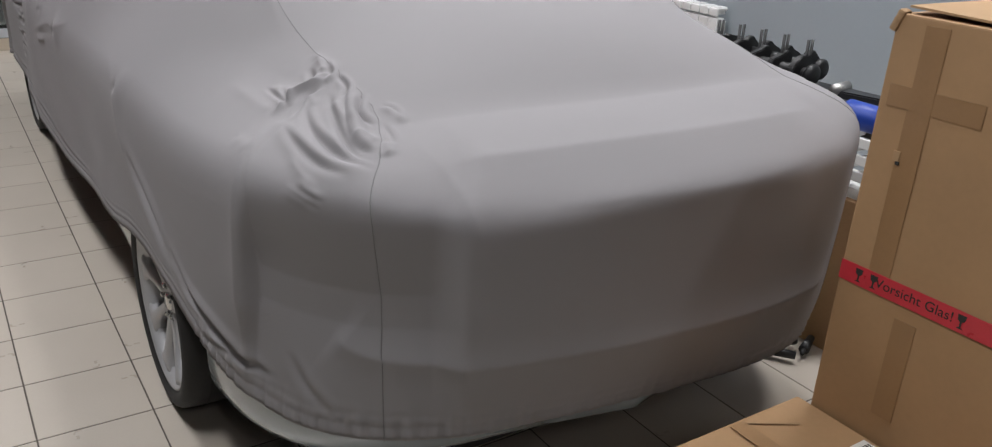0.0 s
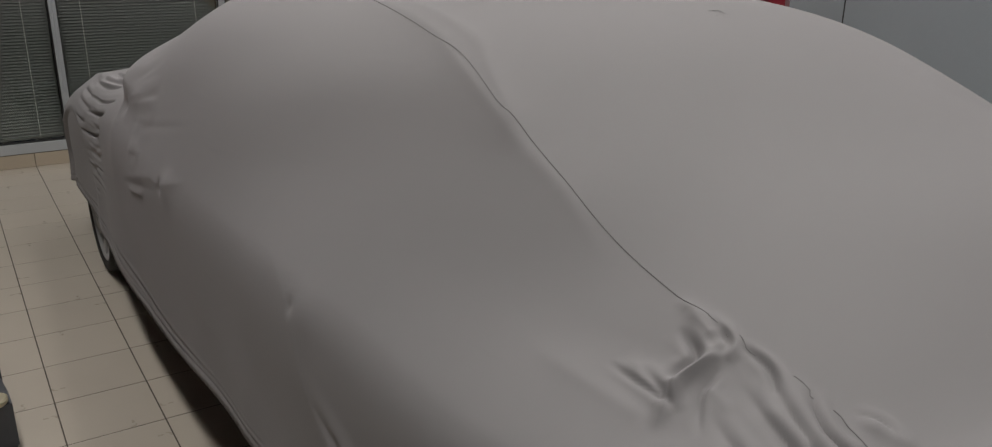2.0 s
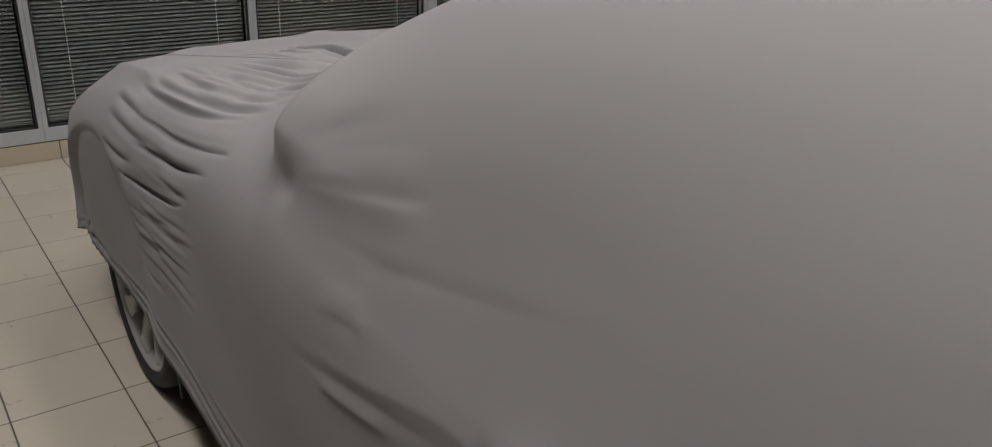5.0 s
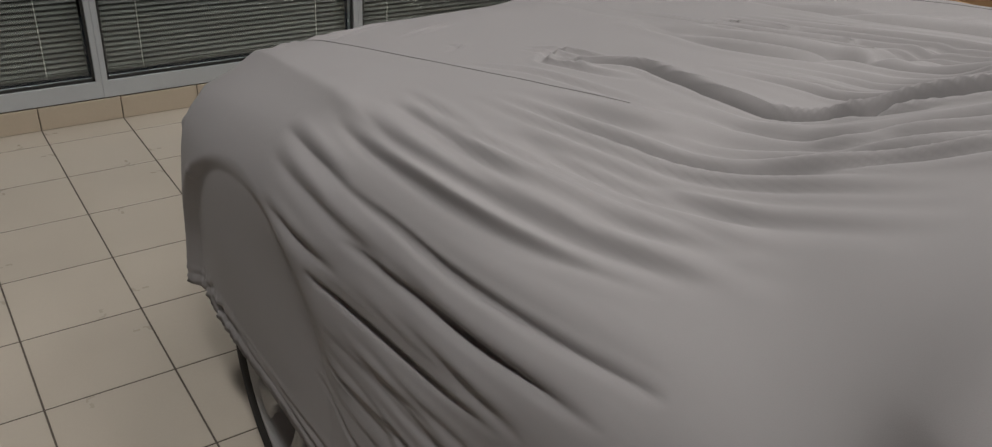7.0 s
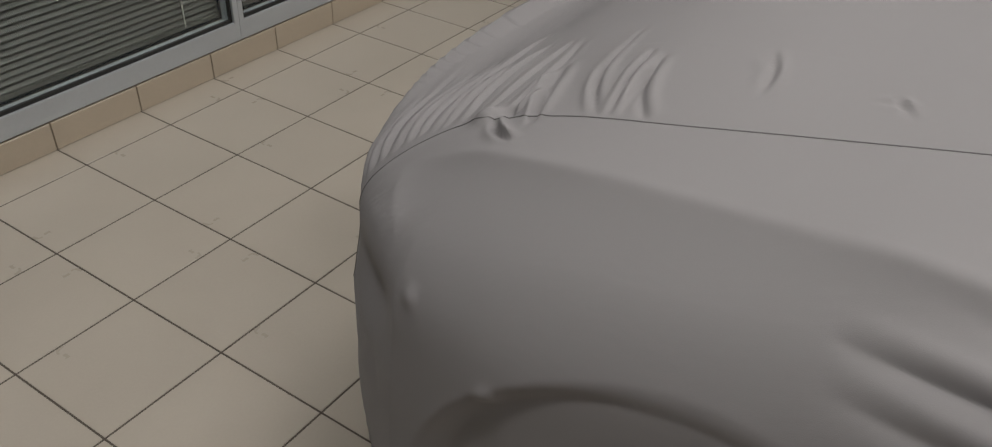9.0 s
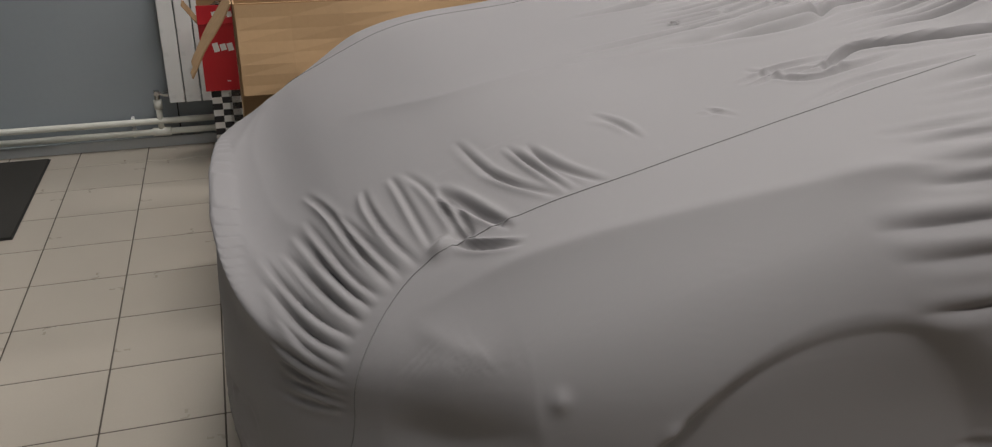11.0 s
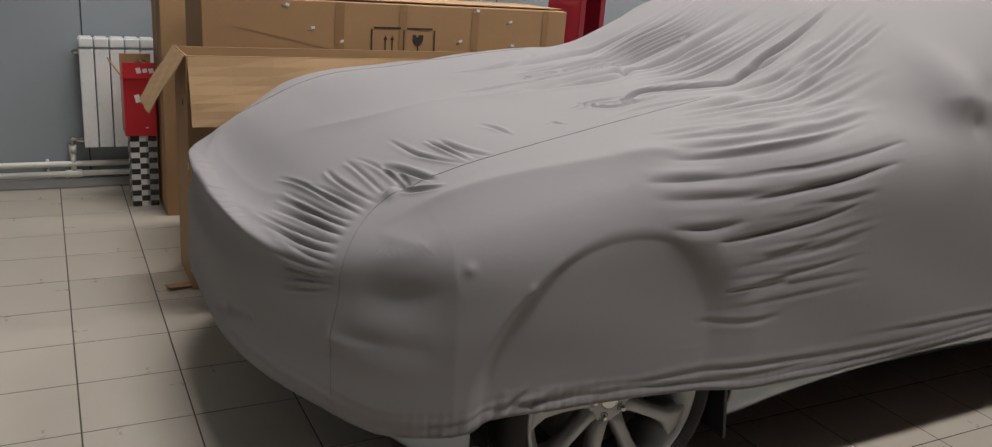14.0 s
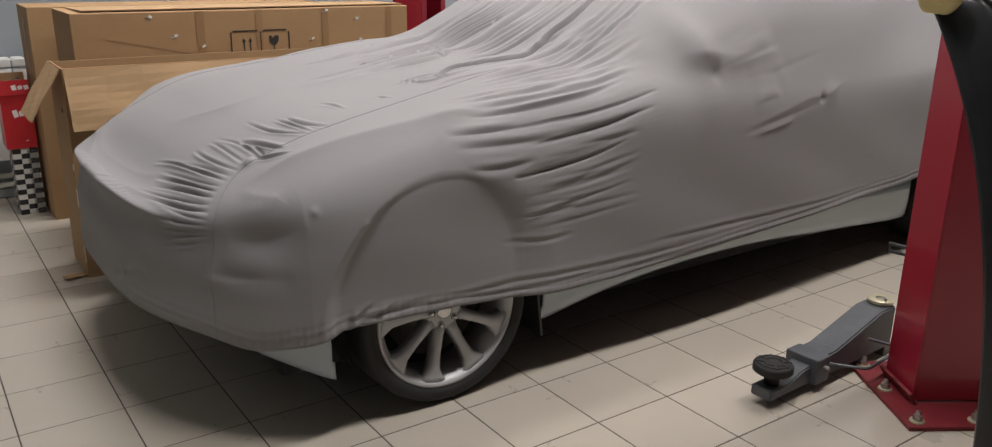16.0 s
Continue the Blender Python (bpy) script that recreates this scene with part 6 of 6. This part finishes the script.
# ---------------------------------------------------------------- black bumper skin stood on end
def bumper_skin():
    root = at("bumper_cover", (-1.38, -1.0, 0), "black plastic bumper skin stood on end, tip wrapped in foam", "bumper")
    bm = bmesh.new()
    rows = []
    for k in range(41):
        f = k / 40
        z = 1.46 * f
        x = -0.02 + 0.06 * f + 0.27 * f**3.2          # leans over towards its tip
        wide = 0.34 * (1 - f) ** 0.45 + 0.035
        if 0.40 < f < 0.78:
            wide *= 1 - 0.25 * math.sin((f - 0.40) / 0.38 * math.pi)
        row = []
        for j in range(9):
            g = j / 8
            bow = 0.10 * math.sin(math.pi * g) * (1 - 0.5 * f)
            row.append(bm.verts.new((x - wide * g, -bow - 0.12 * g, z)))
        rows.append(row)
    for r0, r1 in zip(rows, rows[1:]):
        for j in range(8):
            bm.faces.new((r0[j], r0[j + 1], r1[j + 1], r1[j]))
    ob = part("skin", bm, M["black_plastic"], root, "", True)
    mod = ob.modifiers.new("thick", "SOLIDIFY")
    mod.thickness = 0.012
    for z in (0.62, 0.80, 0.98):
        part("clip_hole", lathe_bm([(0, 0.0), (0.006, 0.0), (0.006, 0.012), (0, 0.012)], 12, Matrix.Translation((-0.06, 0.0, z)) @ Matrix.Rotation(radians(-90), 4, "X")), M["underbody"], root)
    foam = bmesh.new()
    bmesh.ops.create_icosphere(foam, subdivisions=4, radius=0.055)
    for v in foam.verts:
        v.co *= 1 + 0.3 * noise.noise(v.co * 22)
    bmesh.ops.transform(foam, matrix=Matrix.Translation((0.285, -0.02, 1.45)) @ Matrix.Diagonal((1.0, 1.0, 0.85, 1)), verts=foam.verts)
    part("foam_wrap", foam, M["foam_yellow"], root, "yellowish foam wrapped round the tip", True)
    return root


bumper_skin()

# ---------------------------------------------------------------- parts rack behind the tail
def parts_rack():
    root = at("parts_rack", (2.70, -3.75, 0), "low dark steel rack of spare engine and suspension parts", "rack")
    for x in (-0.22, 0.22):
        for y in (-0.75, 0.75):
            part("leg", box_bm(0.04, 0.04, 0.80, (x, y, 0.40), 0.004), M["dark_metal"], root)
    for z in (0.22, 0.79):
        part("shelf", box_bm(0.52, 1.60, 0.03, (0, 0, z), 0.004), M["dark_metal"], root)
    return root


parts_rack()


def crankshaft(place, tilt):
    root = at("crankshaft", place, "greasy dark forged crankshaft with long studs beside it", "crankshaft", "engine parts")
    y = 0.0
    part("journal", tube_bm([(0, -0.03, 0), (0, 0.56, 0)], 0.027, 20), M["dark_metal"], root, "dark oily journal", True)
    for k in range(5):
        a = (0.4, 2.5, 2.5, 0.4, 0.9)[k] + tilt
        m = Matrix.Translation((0, 0.03 + k * 0.115, 0)) @ Matrix.Rotation(radians(90), 4, "X") @ Matrix.Rotation(a, 4, "Z")
        out = [(0.03 * math.cos(t), -0.05 + 0.03 * math.sin(t)) for t in np.linspace(math.pi, 2 * math.pi, 8)] + [(0.075 * math.cos(t), 0.0 + 0.075 * math.sin(t)) for t in np.linspace(0.1, math.pi - 0.1, 14)]
        part("counterweight", prism_bm(out, 0.03, m, bevel=0.004), M["dark_metal"], root)
    part("flange", lathe_bm([(0, 0.0), (0.045, 0.0), (0.045, 0.018), (0.03, 0.03), (0, 0.03)], 24, Matrix.Translation((0, -0.03, 0)) @ Matrix.Rotation(radians(90), 4, "X")), M["dark_metal"], root, "", True)
    return root


crankshaft((2.66, -3.80, 0.895), 0.0)
crankshaft((2.82, -3.72, 0.890), 1.1)
for k in range(5):
    st_root = at("stud_pair", (2.68, -3.79 + 0.125 * k, 0.805), "pair of long black threaded studs standing upright", "stud", "studs")
    for dx in (-0.012, 0.014):
        part("stud", tube_bm([(dx, 0, 0), (dx + 0.004, 0.004, 0.225)], 0.0065, 10), M["dark_metal"], st_root, "", True)
    part("short_stud", tube_bm([(0.045, 0.035, 0), (0.045, 0.035, 0.165)], 0.0065, 10), M["dark_metal"], st_root, "", True)
arm = at("control_arm", (2.72, -4.02, 0.83), "black stamped suspension arm with steel ball joint", "suspension arm", turn=10)
part("arm", prism_bm([(-0.05, 0.08), (0.05, 0.06), (0.04, -0.08), (0.02, -0.22), (-0.02, -0.24), (-0.03, -0.1)], 0.03, bevel=0.006), M["black_plastic"], arm)
part("bracket", prism_bm([(0, 0), (0.02, 0.09), (0.0, 0.095), (-0.22, 0.02), (-0.22, 0.0)], 0.012, Matrix.Translation((0.05, -0.20, 0.03)) @ Matrix.Rotation(radians(90), 4, "Z") @ Matrix.Rotation(radians(90), 4, "X")), M["black_plastic"], arm)
part("ball_joint", lathe_bm([(0, 0.09), (0.01, 0.09), (0.012, 0.05), (0.022, 0.04), (0.024, 0.0), (0, 0)], 18, Matrix.Translation((0.0, -0.23, 0.03))), M["steel"], arm, "", True)
part("bush", tube_bm([(-0.05, 0.07, 0.03), (0.06, 0.07, 0.03)], 0.024, 16), M["steel"], arm, "", True)
stand = at("carton", (2.42, -4.38, 0.0), "plain brown carton standing under a white slatted crate", "cardboard box", "cartons")
part("body", box_bm(0.34, 0.30, 0.60, (0, 0, 0.30), 0.005), M["cardboard"], stand)
crate = at("slatted_crate", (2.42, -4.38, 0.602), "white slatted plastic crate with a blue canister on it", "crate")
for k in range(4):
    for y in (-0.105, 0.105):
        part("slat", box_bm(0.30, 0.012, 0.035, (0, y, 0.022 + 0.06 * k), 0.003), M["white_paint"], crate)
    part("slat", box_bm(0.012, 0.196, 0.035, (-0.144, 0, 0.022 + 0.06 * k), 0.003), M["white_paint"], crate)
part("bottom", box_bm(0.30, 0.198, 0.01, (0, 0, 0.006)), M["white_paint"], crate)
canister = at("canister", (2.36, -4.24, 0.872), "glossy blue steel cylinder with a black end lying on a crate", "canister")
lie = Matrix.Rotation(radians(90), 4, "X")
part("drum", lathe_bm([(0, 0.0), (0.044, 0.0), (0.050, 0.006), (0.050, 0.165), (0.047, 0.170), (0, 0.170)], 36, lie), M["blue_paint"], canister, "glossy blue painted steel", True)
part("end_cap", lathe_bm([(0, 0.170), (0.043, 0.170), (0.045, 0.175), (0.045, 0.215), (0.041, 0.220), (0, 0.220)], 36, lie), M["black_plastic"], canister, "black end cap", True)
for k in range(6):
    j = at("spare_joint", (2.05 + 0.07 * (k % 3), -4.25 - 0.09 * (k // 3) - 0.05 * (k % 2), 0.02), "small dark greasy metal part lying on the floor", "car part", "floor parts", 40 * k)
    part("body", tube_bm([(-0.05, 0, 0.012), (0.06, 0.01, 0.014)], [0.014, 0.020], 12), M["dark_metal"], j, "", True)
    part("thread", tube_bm([(0.06, 0.01, 0.014), (0.10, 0.016, 0.016)], 0.008, 10), M["dark_metal"], j, "", True)

# ---------------------------------------------------------------- ceiling luminaires
# housings for every lamp of LAMPS, the added middle row included
for x, y, sx, sy, watts in LAMPS:
    root = at("ceiling_light", (x, y, HANG + 0.1), "unseen white fluorescent ceiling luminaire with a milky diffuser", "ceiling light", "ceiling lights")
    part("tray", box_bm(sx + 0.06, sy + 0.06, 0.05, (0, 0, -0.026), 0.008), M["white_paint"], root)
    for d in (-0.5, 0.5):
        part("hanger", tube_bm([(0, d, 0), (0, d, CEIL - HANG - 0.1)], 0.004, 6), M["steel"], root)
    part("diffuser", box_bm(sx, sy, 0.03, (0, 0, -0.068), 0.01), M["glow"], root)

# ---------------------------------------------------------------- floor tiles
def floor_tiles():
    """Tiles along the walked aisle and before the car are single pieces, the rest one joined sheet."""
    first, rest = None, []
    for i in range(-20, 12):
        for j in range(-35, 7):
            x, y = (i + 0.5) * 0.33, (j + 0.5) * 0.33
            if x > 3.9:
                continue
            aisle = -1.0 < x < 0.7 and -4.4 < y < 2.2
            head = 0.7 <= x < 3.9 and 0.3 < y < 2.2
            tail = -0.7 < x < 2.4 and -4.7 < y <= -4.4
            if aisle or head or tail:
                if first is None:
                    ob = part("tile", box_bm(0.3248, 0.3248, 0.006, (0, 0, -0.003), 0.0012, 1), M["floor_tile"], floor)
                    first = ob.data
                else:
                    ob = new("tile", first)
                    ob.parent = floor
                ob.location = (x, y, 0)
                ob.rotation_euler.z = radians(90 * ((i * 7 + j * 3) % 4))
            else:
                rest.append((x, y))
    verts, faces = [], []
    for x, y in rest:
        n, s, e = len(verts), 0.1624, 0.0012
        for z, k in ((-0.0035, s), (-e, s), (0.0, s - e)):
            verts += [(x - k, y - k, z), (x + k, y - k, z), (x + k, y + k, z), (x - k, y + k, z)]
        for r in (0, 4):
            for q in range(4):
                faces.append((n + r + q, n + r + (q + 1) % 4, n + r + 4 + (q + 1) % 4, n + r + 4 + q))
        faces.append((n + 8, n + 9, n + 10, n + 11))
    ob = mesh_part("far_tiles", verts, faces, M["floor_tile"], floor, "beige glazed floor tiles")
    ob["kind"] = "stuff"


floor_tiles()
